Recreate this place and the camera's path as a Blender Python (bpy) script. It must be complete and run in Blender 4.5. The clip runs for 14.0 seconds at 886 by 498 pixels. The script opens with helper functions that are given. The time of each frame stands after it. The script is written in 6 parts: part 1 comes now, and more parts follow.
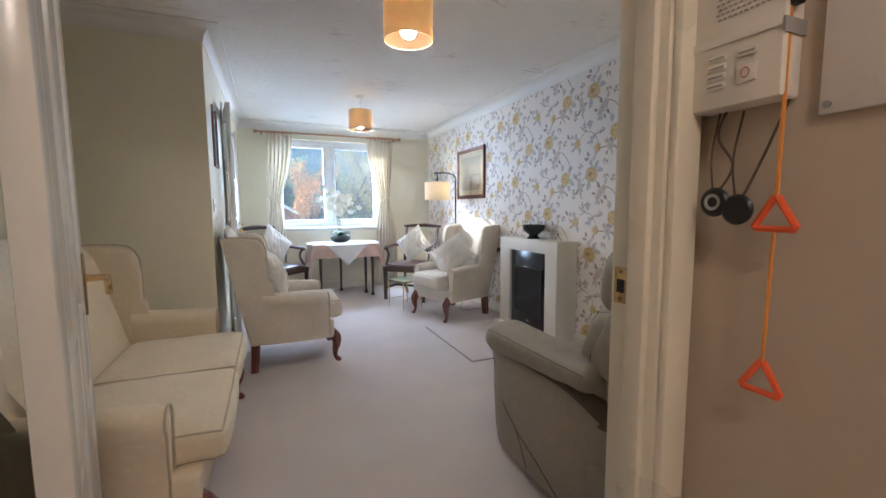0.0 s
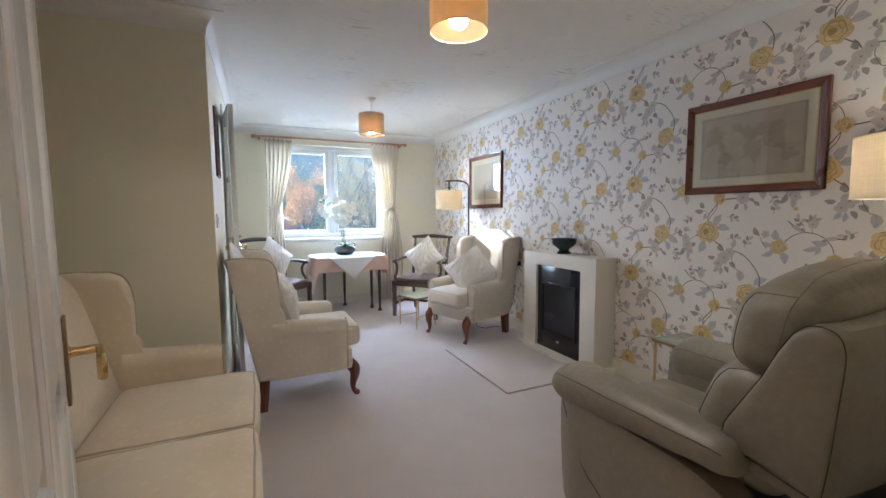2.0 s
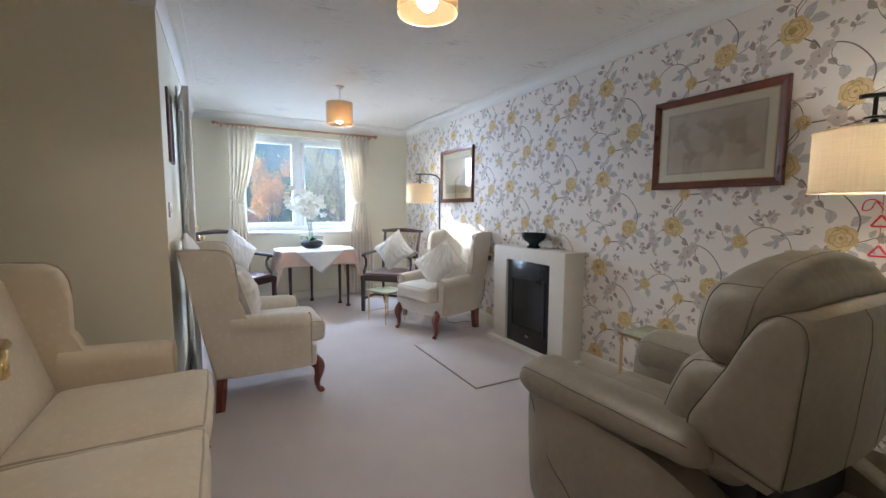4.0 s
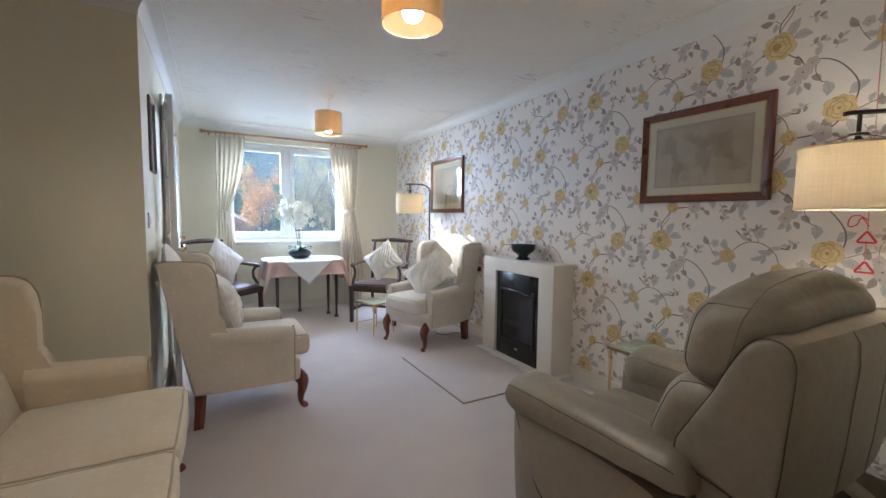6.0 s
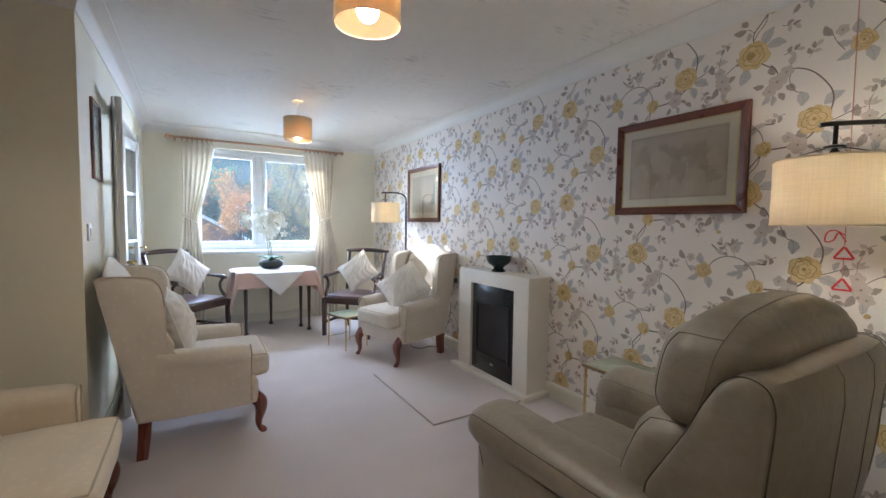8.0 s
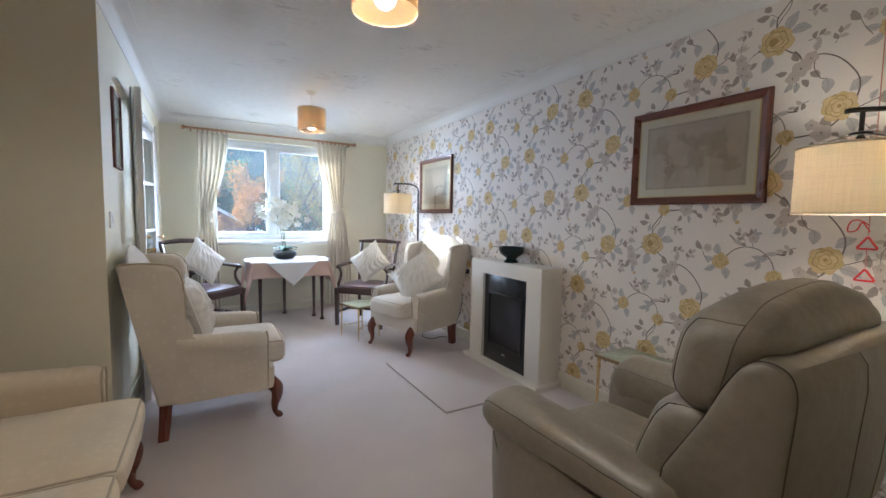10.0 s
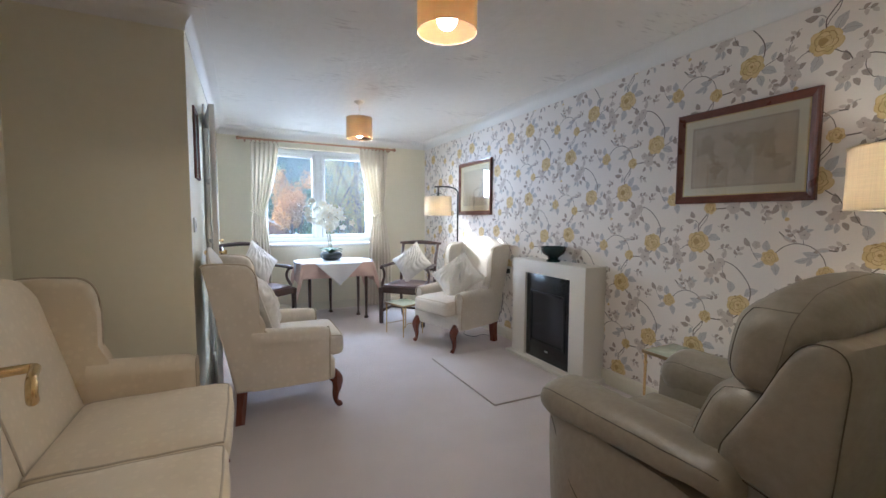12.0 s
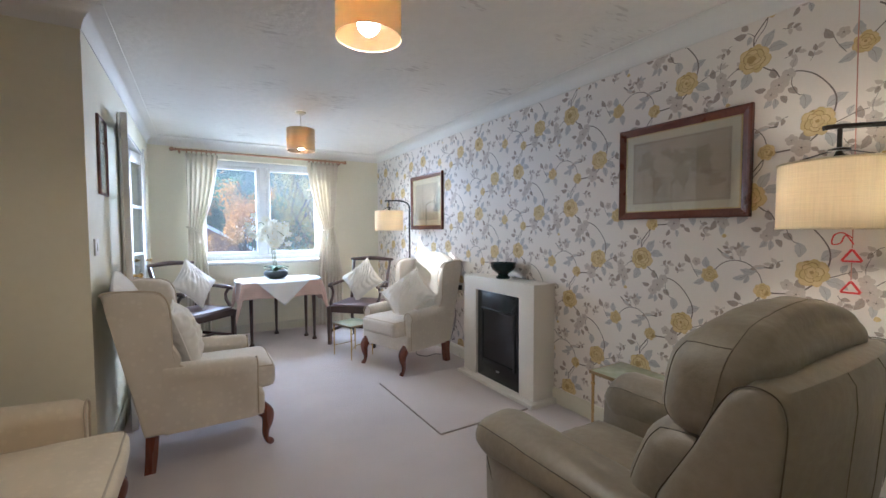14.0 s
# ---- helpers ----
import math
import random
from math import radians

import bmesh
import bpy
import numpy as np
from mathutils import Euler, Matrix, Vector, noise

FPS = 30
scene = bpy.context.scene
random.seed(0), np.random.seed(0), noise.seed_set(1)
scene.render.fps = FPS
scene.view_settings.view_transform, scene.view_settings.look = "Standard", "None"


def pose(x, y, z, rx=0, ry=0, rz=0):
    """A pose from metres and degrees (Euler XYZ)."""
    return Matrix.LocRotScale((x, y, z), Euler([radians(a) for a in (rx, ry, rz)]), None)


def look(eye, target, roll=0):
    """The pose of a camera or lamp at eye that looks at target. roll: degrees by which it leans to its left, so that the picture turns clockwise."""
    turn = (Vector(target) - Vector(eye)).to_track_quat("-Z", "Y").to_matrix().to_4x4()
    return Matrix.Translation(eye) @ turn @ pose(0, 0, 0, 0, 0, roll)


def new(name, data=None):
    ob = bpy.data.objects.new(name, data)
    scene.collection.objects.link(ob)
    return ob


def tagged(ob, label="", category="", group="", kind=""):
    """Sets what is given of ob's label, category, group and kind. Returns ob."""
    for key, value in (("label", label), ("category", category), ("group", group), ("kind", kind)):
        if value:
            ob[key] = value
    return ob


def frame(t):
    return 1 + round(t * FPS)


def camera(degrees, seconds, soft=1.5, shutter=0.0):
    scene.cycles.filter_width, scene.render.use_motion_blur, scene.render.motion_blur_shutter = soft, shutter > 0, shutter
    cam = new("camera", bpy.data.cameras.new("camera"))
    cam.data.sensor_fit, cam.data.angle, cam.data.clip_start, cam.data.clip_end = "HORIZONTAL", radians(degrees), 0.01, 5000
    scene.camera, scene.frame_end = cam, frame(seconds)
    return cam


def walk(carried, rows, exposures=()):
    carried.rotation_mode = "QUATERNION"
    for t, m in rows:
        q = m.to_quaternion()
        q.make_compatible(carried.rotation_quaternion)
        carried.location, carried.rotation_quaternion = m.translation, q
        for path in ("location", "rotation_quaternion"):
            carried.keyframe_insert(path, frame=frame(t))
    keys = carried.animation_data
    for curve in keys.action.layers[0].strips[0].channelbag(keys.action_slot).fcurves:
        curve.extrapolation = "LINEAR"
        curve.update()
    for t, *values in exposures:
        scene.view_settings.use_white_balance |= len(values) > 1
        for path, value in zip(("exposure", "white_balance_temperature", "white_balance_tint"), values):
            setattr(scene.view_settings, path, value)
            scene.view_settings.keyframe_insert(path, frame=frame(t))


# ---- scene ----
cam = camera(94.0, 14.0)
PATH = [
    (0, (0.064, 0.003, 1.15), (0.836, 1.838, 0.955), -0.3),
    (0.5, (0.094, 0.203, 1.168), (0.727, 2.092, 0.992), -0.4),
    (1, (0.082, 0.342, 1.191), (0.666, 2.248, 1.032), -0.2),
    (1.5, (0.012, 0.413, 1.208), (0.713, 2.279, 1.039), -0.3),
    (2, (-0.07, 0.42, 1.221), (0.753, 2.234, 1.046), -0.4),
    (2.5, (-0.062, 0.431, 1.215), (0.835, 2.209, 1.031), -0.2),
    (3, (-0.049, 0.455, 1.203), (0.878, 2.216, 1.007), 0.2),
    (5.5, (0.009, 0.47, 1.193), (0.966, 2.217, 1.014), 0.5),
    (6, (0.022, 0.48, 1.216), (0.997, 2.22, 1.063), 0.7),
    (6.5, (0.043, 0.482, 1.255), (1.037, 2.212, 1.119), 0.8),
    (7, (0.088, 0.497, 1.257), (1.109, 2.213, 1.14), 0.9),
    (9.3, (0.22, 0.57, 1.228), (1.26, 2.274, 1.101), 0.9),
    (9.5, (0.204, 0.567, 1.231), (1.233, 2.277, 1.093), 1.0),
    (10, (0.15, 0.542, 1.224), (1.143, 2.271, 1.072), 1.1),
    (10.5, (0.094, 0.511, 1.223), (1.047, 2.262, 1.066), 1.0),
    (11, (0.037, 0.489, 1.231), (0.945, 2.264, 1.072), 0.7),
    (11.5, (-0.005, 0.48, 1.227), (0.874, 2.27, 1.072), 0.5),
    (12, (-0.025, 0.477, 1.224), (0.844, 2.273, 1.077), 0.3),
    (12.5, (-0.019, 0.477, 1.234), (0.867, 2.265, 1.104), 0.3),
    (13, (0.036, 0.493, 1.256), (0.965, 2.26, 1.146), 0.2),
    (13.5, (0.118, 0.523, 1.272), (1.097, 2.264, 1.176), 0.0),
    (14, (0.172, 0.54, 1.261), (1.192, 2.258, 1.17), -0.2),
]
EXPOSURES = [(0.0, 2.86, 5350, 10), (0.5, 2.90, 5250, 10), (1.0, 2.95, 5350, 10), (1.5, 2.88, 5400, 10), (3.0, 2.77, 5350, 10), (9.5, 2.70, 5350, 10), (11.0, 2.75, 5350, 10), (14.0, 2.77, 5350, 10)]
walk(cam, [(t, look(eye, target, roll)) for t, eye, target, roll in PATH], EXPOSURES)

# ---- light ----
SUN_DIR = Vector((-0.77, 1.0, 0.46)).normalized()      # from the room towards the sun
sky_world = bpy.data.worlds.new("sky")
scene.world = sky_world
sky_world.use_nodes = True
_wn = sky_world.node_tree.nodes
_wl = sky_world.node_tree.links
_bg = _wn["Background"]
_sky = _wn.new("ShaderNodeTexSky")
_sky.sky_type = "NISHITA"
_sky.sun_disc = False
_sky.sun_elevation = math.asin(SUN_DIR.z)
_sky.sun_rotation = math.atan2(SUN_DIR.x, SUN_DIR.y)
_wl.new(_sky.outputs[0], _bg.inputs[0])
_bg.inputs[1].default_value = 0.06

sun = new("sun", bpy.data.lights.new("sun", "SUN"))
sun.data.energy = 2.9
sun.data.angle = radians(0.6)
sun.data.color = (1.0, 0.93, 0.82)
sun.rotation_euler = SUN_DIR.to_track_quat("Z", "Y").to_euler()

# the open sky above and to both sides of the window and the bright ground below it, standing in for the daylight
for place, aim, wide, high, power in (((0.9, 6.95, 2.75), (0.9, 3.2, 0.6), 1.7, 0.9, 58.0), ((-1.05, 7.25, 1.55), (1.4, 5.0, 1.25), 1.6, 1.5, 6.0), ((3.05, 7.15, 1.60), (0.5, 4.9, 1.35), 1.5, 1.5, 6.0),
                                      ((-1.75, 9.3, 1.75), (2.4, 2.8, 1.1), 2.0, 1.6, 62.0), ((3.85, 9.3, 1.75), (-0.5, 2.5, 1.2), 2.0, 1.6, 130.0), ((0.9, 9.4, -0.25), (0.9, 2.2, 2.3), 3.0, 0.7, 15.0)):
    skylight = new("window_skylight", bpy.data.lights.new("window_skylight", "AREA"))
    skylight.data.shape = "RECTANGLE"
    skylight.data.size, skylight.data.size_y = wide, high
    skylight.data.energy = power
    skylight.data.color = (0.75, 0.85, 1.0)
    skylight.matrix_world = look(place, aim)

# ---- materials ----
def node_mat(name):
    m = bpy.data.materials.new(name)
    m.use_nodes = True
    nt = m.node_tree
    return m, nt, nt.nodes, nt.links, nt.nodes["Principled BSDF"]


def surface(name, color, color2=None, rough=0.6, metal=0.0, scale=6.0, fine=60.0, bump=0.1, bump_scale=None,
            depth=0.01, sheen=0.0, coat=0.0, rough_var=0.1, detail=4.0, stretch=(1, 1, 1), spec=0.5, fine_amount=0.5):
    """A surface with variation at two scales and a fine relief, in metres of the object's own space."""
    m, nt, n, l, b = node_mat(name)
    color2 = color2 or tuple(c * 0.86 for c in color)
    tc = n.new("ShaderNodeTexCoord")
    mp = n.new("ShaderNodeMapping")
    mp.inputs["Scale"].default_value = stretch
    l.new(tc.outputs["Object"], mp.inputs[0])
    n1 = n.new("ShaderNodeTexNoise")
    n1.inputs["Scale"].default_value = scale
    n1.inputs["Detail"].default_value = detail
    n2 = n.new("ShaderNodeTexNoise")
    n2.inputs["Scale"].default_value = fine
    n2.inputs["Detail"].default_value = 3.0
    for q in (n1, n2):
        l.new(mp.outputs[0], q.inputs["Vector"])
    mix = n.new("ShaderNodeMix")
    mix.data_type = "FLOAT"
    mix.inputs[0].default_value = fine_amount
    l.new(n1.outputs[0], mix.inputs[2])
    l.new(n2.outputs[0], mix.inputs[3])
    ramp = n.new("ShaderNodeValToRGB")
    ramp.color_ramp.elements[0].position, ramp.color_ramp.elements[1].position = 0.32, 0.68
    ramp.color_ramp.elements[0].color = (*color2, 1)
    ramp.color_ramp.elements[1].color = (*color, 1)
    l.new(mix.outputs[0], ramp.inputs[0])
    l.new(ramp.outputs[0], b.inputs["Base Color"])
    mr = n.new("ShaderNodeMapRange")
    mr.inputs[3].default_value, mr.inputs[4].default_value = rough - rough_var, min(1.0, rough + rough_var)
    l.new(n1.outputs[0], mr.inputs[0])
    l.new(mr.outputs[0], b.inputs["Roughness"])
    b.inputs["Metallic"].default_value = metal
    b.inputs["Sheen Weight"].default_value = sheen
    b.inputs["Coat Weight"].default_value = coat
    b.inputs["Specular IOR Level"].default_value = spec
    if bump:
        n3 = n.new("ShaderNodeTexNoise")
        n3.inputs["Scale"].default_value = bump_scale or fine * 2
        n3.inputs["Detail"].default_value = 4.0
        l.new(mp.outputs[0], n3.inputs["Vector"])
        bp = n.new("ShaderNodeBump")
        bp.inputs["Strength"].default_value = bump
        bp.inputs["Distance"].default_value = depth
        l.new(n3.outputs[0], bp.inputs["Height"])
        l.new(bp.outputs[0], b.inputs["Normal"])
    return m


def wood(name, dark, light, rough=0.35, coat=0.3, scale=14.0, along="Z"):
    """Stained wood with its grain along one axis."""
    st = {"X": (0.08, 1, 1), "Y": (1, 0.08, 1), "Z": (1, 1, 0.08)}[along]
    return surface(name, light, dark, rough, 0, scale, scale * 6, 0.12, scale * 8, 0.002, 0, coat, 0.1, 6.0, st)


def woven(name, color, color2, rough=0.85, pitch=900.0, damask=0.0, sheen=0.3, translucent=0.0):
    """Woven cloth: crossing threads, and a faint tone-on-tone figure where damask is set."""
    m, nt, n, l, b = node_mat(name)
    tc = n.new("ShaderNodeTexCoord")
    vor = n.new("ShaderNodeTexVoronoi")
    vor.inputs["Scale"].default_value = 28.0
    vor.inputs["Randomness"].default_value = 0.7
    noi = n.new("ShaderNodeTexNoise")
    noi.inputs["Scale"].default_value = 5.0
    noi.inputs["Detail"].default_value = 5.0
    for q in (vor, noi):
        l.new(tc.outputs["Object"], q.inputs["Vector"])
    step = n.new("ShaderNodeMapRange")
    step.inputs[1].default_value, step.inputs[2].default_value = 0.28, 0.36
    step.inputs[3].default_value, step.inputs[4].default_value = damask, 0.0
    l.new(vor.outputs["Distance"], step.inputs[0])
    add = n.new("ShaderNodeMath")
    add.operation = "ADD"
    l.new(noi.outputs[0], add.inputs[0])
    l.new(step.outputs[0], add.inputs[1])
    ramp = n.new("ShaderNodeValToRGB")
    ramp.color_ramp.elements[0].position, ramp.color_ramp.elements[1].position = 0.25, 0.8
    ramp.color_ramp.elements[0].color = (*color2, 1)
    ramp.color_ramp.elements[1].color = (*color, 1)
    l.new(add.outputs[0], ramp.inputs[0])
    l.new(ramp.outputs[0], b.inputs["Base Color"])
    b.inputs["Roughness"].default_value = rough
    b.inputs["Sheen Weight"].default_value = sheen
    b.inputs["Specular IOR Level"].default_value = 0.25
    waves = []
    for d in ("X", "Y", "Z"):
        w = n.new("ShaderNodeTexWave")
        w.bands_direction = d
        w.inputs["Scale"].default_value = pitch / 6.28
        w.inputs["Distortion"].default_value = 1.5
        l.new(tc.outputs["Object"], w.inputs["Vector"])
        waves.append(w)
    s1 = n.new("ShaderNodeMath")
    s2 = n.new("ShaderNodeMath")
    l.new(waves[0].outputs["Fac"], s1.inputs[0])
    l.new(waves[1].outputs["Fac"], s1.inputs[1])
    l.new(s1.outputs[0], s2.inputs[0])
    l.new(waves[2].outputs["Fac"], s2.inputs[1])
    bp = n.new("ShaderNodeBump")
    bp.inputs["Strength"].default_value = 0.12
    bp.inputs["Distance"].default_value = 0.001
    l.new(s2.outputs[0], bp.inputs["Height"])
    l.new(bp.outputs[0], b.inputs["Normal"])
    if translucent:
        tr = n.new("ShaderNodeBsdfTranslucent")
        l.new(ramp.outputs[0], tr.inputs[0])
        mx = n.new("ShaderNodeMixShader")
        mx.inputs[0].default_value = translucent
        l.new(b.outputs[0], mx.inputs[1])
        l.new(tr.outputs[0], mx.inputs[2])
        l.new(mx.outputs[0], n["Material Output"].inputs[0])
    return m


def slubbed(m, amount):
    """Thick and thin weft threads running round a linen shade."""
    n, l = m.node_tree.nodes, m.node_tree.links
    tc = n.new("ShaderNodeTexCoord")
    total = None
    for stretch in ((9.0, 9.0, 420.0), (230.0, 230.0, 8.0)):
        mp = n.new("ShaderNodeMapping")
        mp.inputs["Scale"].default_value = stretch
        l.new(tc.outputs["Object"], mp.inputs[0])
        t = n.new("ShaderNodeTexNoise")
        t.inputs["Scale"].default_value = 1.0
        t.inputs["Detail"].default_value = 2.0
        l.new(mp.outputs[0], t.inputs["Vector"])
        if total is None:
            total = t.outputs[0]
        else:
            add = n.new("ShaderNodeMath")
            l.new(total, add.inputs[0])
            l.new(t.outputs[0], add.inputs[1])
            total = add.outputs[0]
    rng = n.new("ShaderNodeMapRange")
    rng.inputs[1].default_value, rng.inputs[2].default_value = 0.78, 1.22
    rng.inputs[3].default_value, rng.inputs[4].default_value = 1.0 - amount, 1.0 + amount * 0.4
    l.new(total, rng.inputs[0])
    ramp = n["Color Ramp"]
    mul = n.new("ShaderNodeVectorMath")
    mul.operation = "SCALE"
    l.new(ramp.outputs[0], mul.inputs[0])
    l.new(rng.outputs[0], mul.inputs["Scale"])
    for k in list(ramp.outputs[0].links):
        if k.to_node != mul:
            l.new(mul.outputs[0], k.to_socket)
    return m


def glowing(name, color, strength):
    m, nt, n, l, b = node_mat(name)
    b.inputs["Base Color"].default_value = (*color, 1)
    b.inputs["Emission Color"].default_value = (*color, 1)
    b.inputs["Emission Strength"].default_value = strength
    return m


def glass(name, color=(1, 1, 1), rough=0.0, haze=0.0, steep=4.0, least=0.03):
    """Thin glazing: mostly clear, with a mirror-like gloss, and a pale veil imitating sun haze where one is set."""
    m, nt, n, l, b = node_mat(name)
    tr = n.new("ShaderNodeBsdfTransparent")
    tr.inputs[0].default_value = (*color, 1)
    gl = n.new("ShaderNodeBsdfGlossy")
    gl.inputs["Roughness"].default_value = rough
    lw = n.new("ShaderNodeLayerWeight")
    lw.inputs[0].default_value = 0.5
    pw = n.new("ShaderNodeMath")
    pw.operation = "POWER"
    pw.inputs[1].default_value = steep
    l.new(lw.outputs["Facing"], pw.inputs[0])
    fr = n.new("ShaderNodeMapRange")
    fr.inputs[3].default_value, fr.inputs[4].default_value = least, 0.75
    l.new(pw.outputs[0], fr.inputs[0])
    mx = n.new("ShaderNodeMixShader")
    l.new(fr.outputs[0], mx.inputs[0])
    l.new(tr.outputs[0], mx.inputs[1])
    l.new(gl.outputs[0], mx.inputs[2])
    out = mx
    if haze:
        veil = n.new("ShaderNodeBsdfTranslucent")
        out = n.new("ShaderNodeMixShader")
        out.inputs[0].default_value = haze
        l.new(mx.outputs[0], out.inputs[1])
        l.new(veil.outputs[0], out.inputs[2])
    l.new(out.outputs[0], n["Material Output"].inputs[0])
    return m


M_WALL = surface("cream_emulsion", (0.84, 0.795, 0.645), (0.81, 0.765, 0.61), 0.75, scale=1.7, fine=25, bump=0.10, bump_scale=180, depth=0.002)
# hall cream darkened and warmed; dim warm light is in this base colour
M_HALL = surface("dim_hall_emulsion", (0.52, 0.44, 0.34), (0.49, 0.41, 0.31), 0.75, scale=1.7, fine=25, bump=0.10, bump_scale=180, depth=0.002)
M_PAPER = surface("wallpaper_ground", (0.85, 0.79, 0.73), (0.82, 0.76, 0.70), 0.6, scale=2.0, fine=70, bump=0.10, bump_scale=420, depth=0.001)
M_CEIL = surface("ceiling_paint", (0.86, 0.835, 0.79), (0.82, 0.795, 0.75), 0.8, scale=2.5, fine=14, bump=0.4, bump_scale=16, depth=0.010, detail=6)
def flecked(m, amount, colour):
    """Short brush flecks, dragged one way, over a paint."""
    n, l = m.node_tree.nodes, m.node_tree.links
    b = n["Principled BSDF"]
    tc = n.new("ShaderNodeTexCoord")
    mp = n.new("ShaderNodeMapping")
    mp.inputs["Scale"].default_value = (7.0, 30.0, 1.0)
    mp.inputs["Rotation"].default_value = (0, 0, radians(12))
    l.new(tc.outputs["Object"], mp.inputs[0])
    fine = n.new("ShaderNodeTexNoise")
    fine.inputs["Scale"].default_value = 1.6
    fine.inputs["Detail"].default_value = 3.0
    l.new(mp.outputs[0], fine.inputs["Vector"])
    broad = n.new("ShaderNodeTexNoise")
    broad.inputs["Scale"].default_value = 2.2
    l.new(tc.outputs["Object"], broad.inputs["Vector"])
    both = n.new("ShaderNodeMath")
    both.operation = "MULTIPLY"
    l.new(fine.outputs[0], both.inputs[0])
    l.new(broad.outputs[0], both.inputs[1])
    rng = n.new("ShaderNodeMapRange")
    rng.inputs[1].default_value, rng.inputs[2].default_value = 0.355, 0.42
    rng.inputs[3].default_value, rng.inputs[4].default_value = 0.0, amount
    l.new(both.outputs[0], rng.inputs[0])
    mix = n.new("ShaderNodeMix")
    mix.data_type = "RGBA"
    l.new(rng.outputs[0], mix.inputs[0])
    l.new(b.inputs["Base Color"].links[0].from_socket, mix.inputs[6])
    mix.inputs[7].default_value = (*colour, 1)
    l.new(mix.outputs[2], b.inputs["Base Color"])
    return m


flecked(M_CEIL, 0.36, (0.42, 0.38, 0.35))
M_COVE = surface("cornice_paint", (0.84, 0.82, 0.78), (0.81, 0.79, 0.75), 0.7, scale=3, fine=40, bump=0.04)
M_CARPET = surface("carpet_pile", (0.775, 0.70, 0.685), (0.655, 0.585, 0.57), 0.95, scale=2.8, fine=260, bump=0.9, bump_scale=420, depth=0.006, sheen=0.25, fine_amount=0.48, spec=0.1, rough_var=0.03)
M_MAT = surface("mat_pile", (0.77, 0.69, 0.67), (0.685, 0.61, 0.59), 0.95, scale=3.0, fine=260, bump=0.9, bump_scale=460, depth=0.005, sheen=0.25, spec=0.1, rough_var=0.03)
M_BIND = surface("mat_binding", (0.48, 0.41, 0.37), rough=0.9, fine=200)
M_GLOSS = surface("white_gloss", (0.80, 0.78, 0.74), (0.77, 0.75, 0.71), 0.22, scale=3, fine=40, bump=0.05, bump_scale=60, depth=0.002)
M_CREAMGLOSS = surface("cream_gloss", (0.74, 0.70, 0.58), (0.70, 0.66, 0.54), 0.3, scale=3, fine=40, bump=0.05, bump_scale=60, depth=0.002)
M_UPVC = surface("white_upvc", (0.84, 0.85, 0.86), (0.82, 0.83, 0.84), 0.25, scale=4, fine=50, bump=0.02)
M_SURROUND = surface("fire_surround_paint", (0.77, 0.73, 0.66), (0.74, 0.70, 0.63), 0.5, scale=3, fine=50, bump=0.05)
M_BLACK = surface("black_enamel", (0.012, 0.012, 0.014), (0.02, 0.02, 0.022), 0.18, scale=4, fine=60, bump=0.03)
M_IRON = surface("dark_bronze_metal", (0.025, 0.022, 0.020), (0.04, 0.035, 0.03), 0.35, 0.6, scale=8, fine=90, bump=0.05)
M_BRASS = surface("polished_brass", (0.78, 0.57, 0.27), (0.62, 0.43, 0.18), 0.22, 1.0, scale=12, fine=120, bump=0.04)
M_BRONZE = surface("aged_brass", (0.36, 0.27, 0.15), (0.27, 0.19, 0.10), 0.35, 1.0, scale=12, fine=120, bump=0.06)
M_STEEL = surface("brushed_steel", (0.55, 0.54, 0.52), (0.42, 0.41, 0.40), 0.35, 1.0, scale=12, fine=140, bump=0.05)
M_DAMASK = woven("cream_damask", (0.74, 0.68, 0.59), (0.64, 0.58, 0.495), damask=0.22)
M_SOFA = woven("ivory_damask", (0.81, 0.705, 0.545), (0.71, 0.61, 0.46), damask=0.20)
M_PIPE = woven("cream_piping", (0.58, 0.49, 0.37), (0.50, 0.42, 0.31))
M_CUSH = woven("ivory_cushion_cloth", (0.78, 0.745, 0.69), (0.70, 0.665, 0.61))
M_TRIM = woven("cushion_trim", (0.78, 0.72, 0.65), (0.70, 0.63, 0.56))
M_CURTAIN = woven("cream_curtain", (0.88, 0.825, 0.72), (0.83, 0.775, 0.665), translucent=0.42)
M_PINK = woven("pink_tablecloth", (0.76, 0.56, 0.48), (0.68, 0.49, 0.41), translucent=0.15)
M_WHITECLOTH = woven("white_linen", (0.82, 0.82, 0.82), (0.76, 0.76, 0.77), translucent=0.1)
M_SHADE = slubbed(woven("linen_shade", (0.82, 0.74, 0.60), (0.74, 0.65, 0.50), pitch=1400, translucent=0.36), 0.075)
M_PENDANT = woven("gold_silk_shade", (0.76, 0.65, 0.51), (0.68, 0.57, 0.43), pitch=1600, translucent=0.36)
M_LINING = woven("gold_shade_lining", (0.48, 0.39, 0.275), (0.44, 0.355, 0.245), pitch=1600, translucent=0.96)
M_TOP_DISC = woven("added_disc_cloth", (0.60, 0.46, 0.26), (0.55, 0.42, 0.22), pitch=1600, translucent=0.45)
M_LEATHER = surface("taupe_leather", (0.315, 0.272, 0.205), (0.25, 0.215, 0.16), 0.42, scale=3.5, fine=45, bump=0.32, bump_scale=26, depth=0.008, coat=0.0, rough_var=0.03, spec=0.85, detail=5)
M_SEAM = surface("leather_seam", (0.10, 0.08, 0.06), rough=0.6, fine=200)
M_FAINTSEAM = surface("tonal_leather_seam", (0.215, 0.185, 0.138), rough=0.6, fine=200)
M_MAHOG = wood("mahogany_legs", (0.11, 0.028, 0.017), (0.23, 0.066, 0.038), 0.28, 0.4)
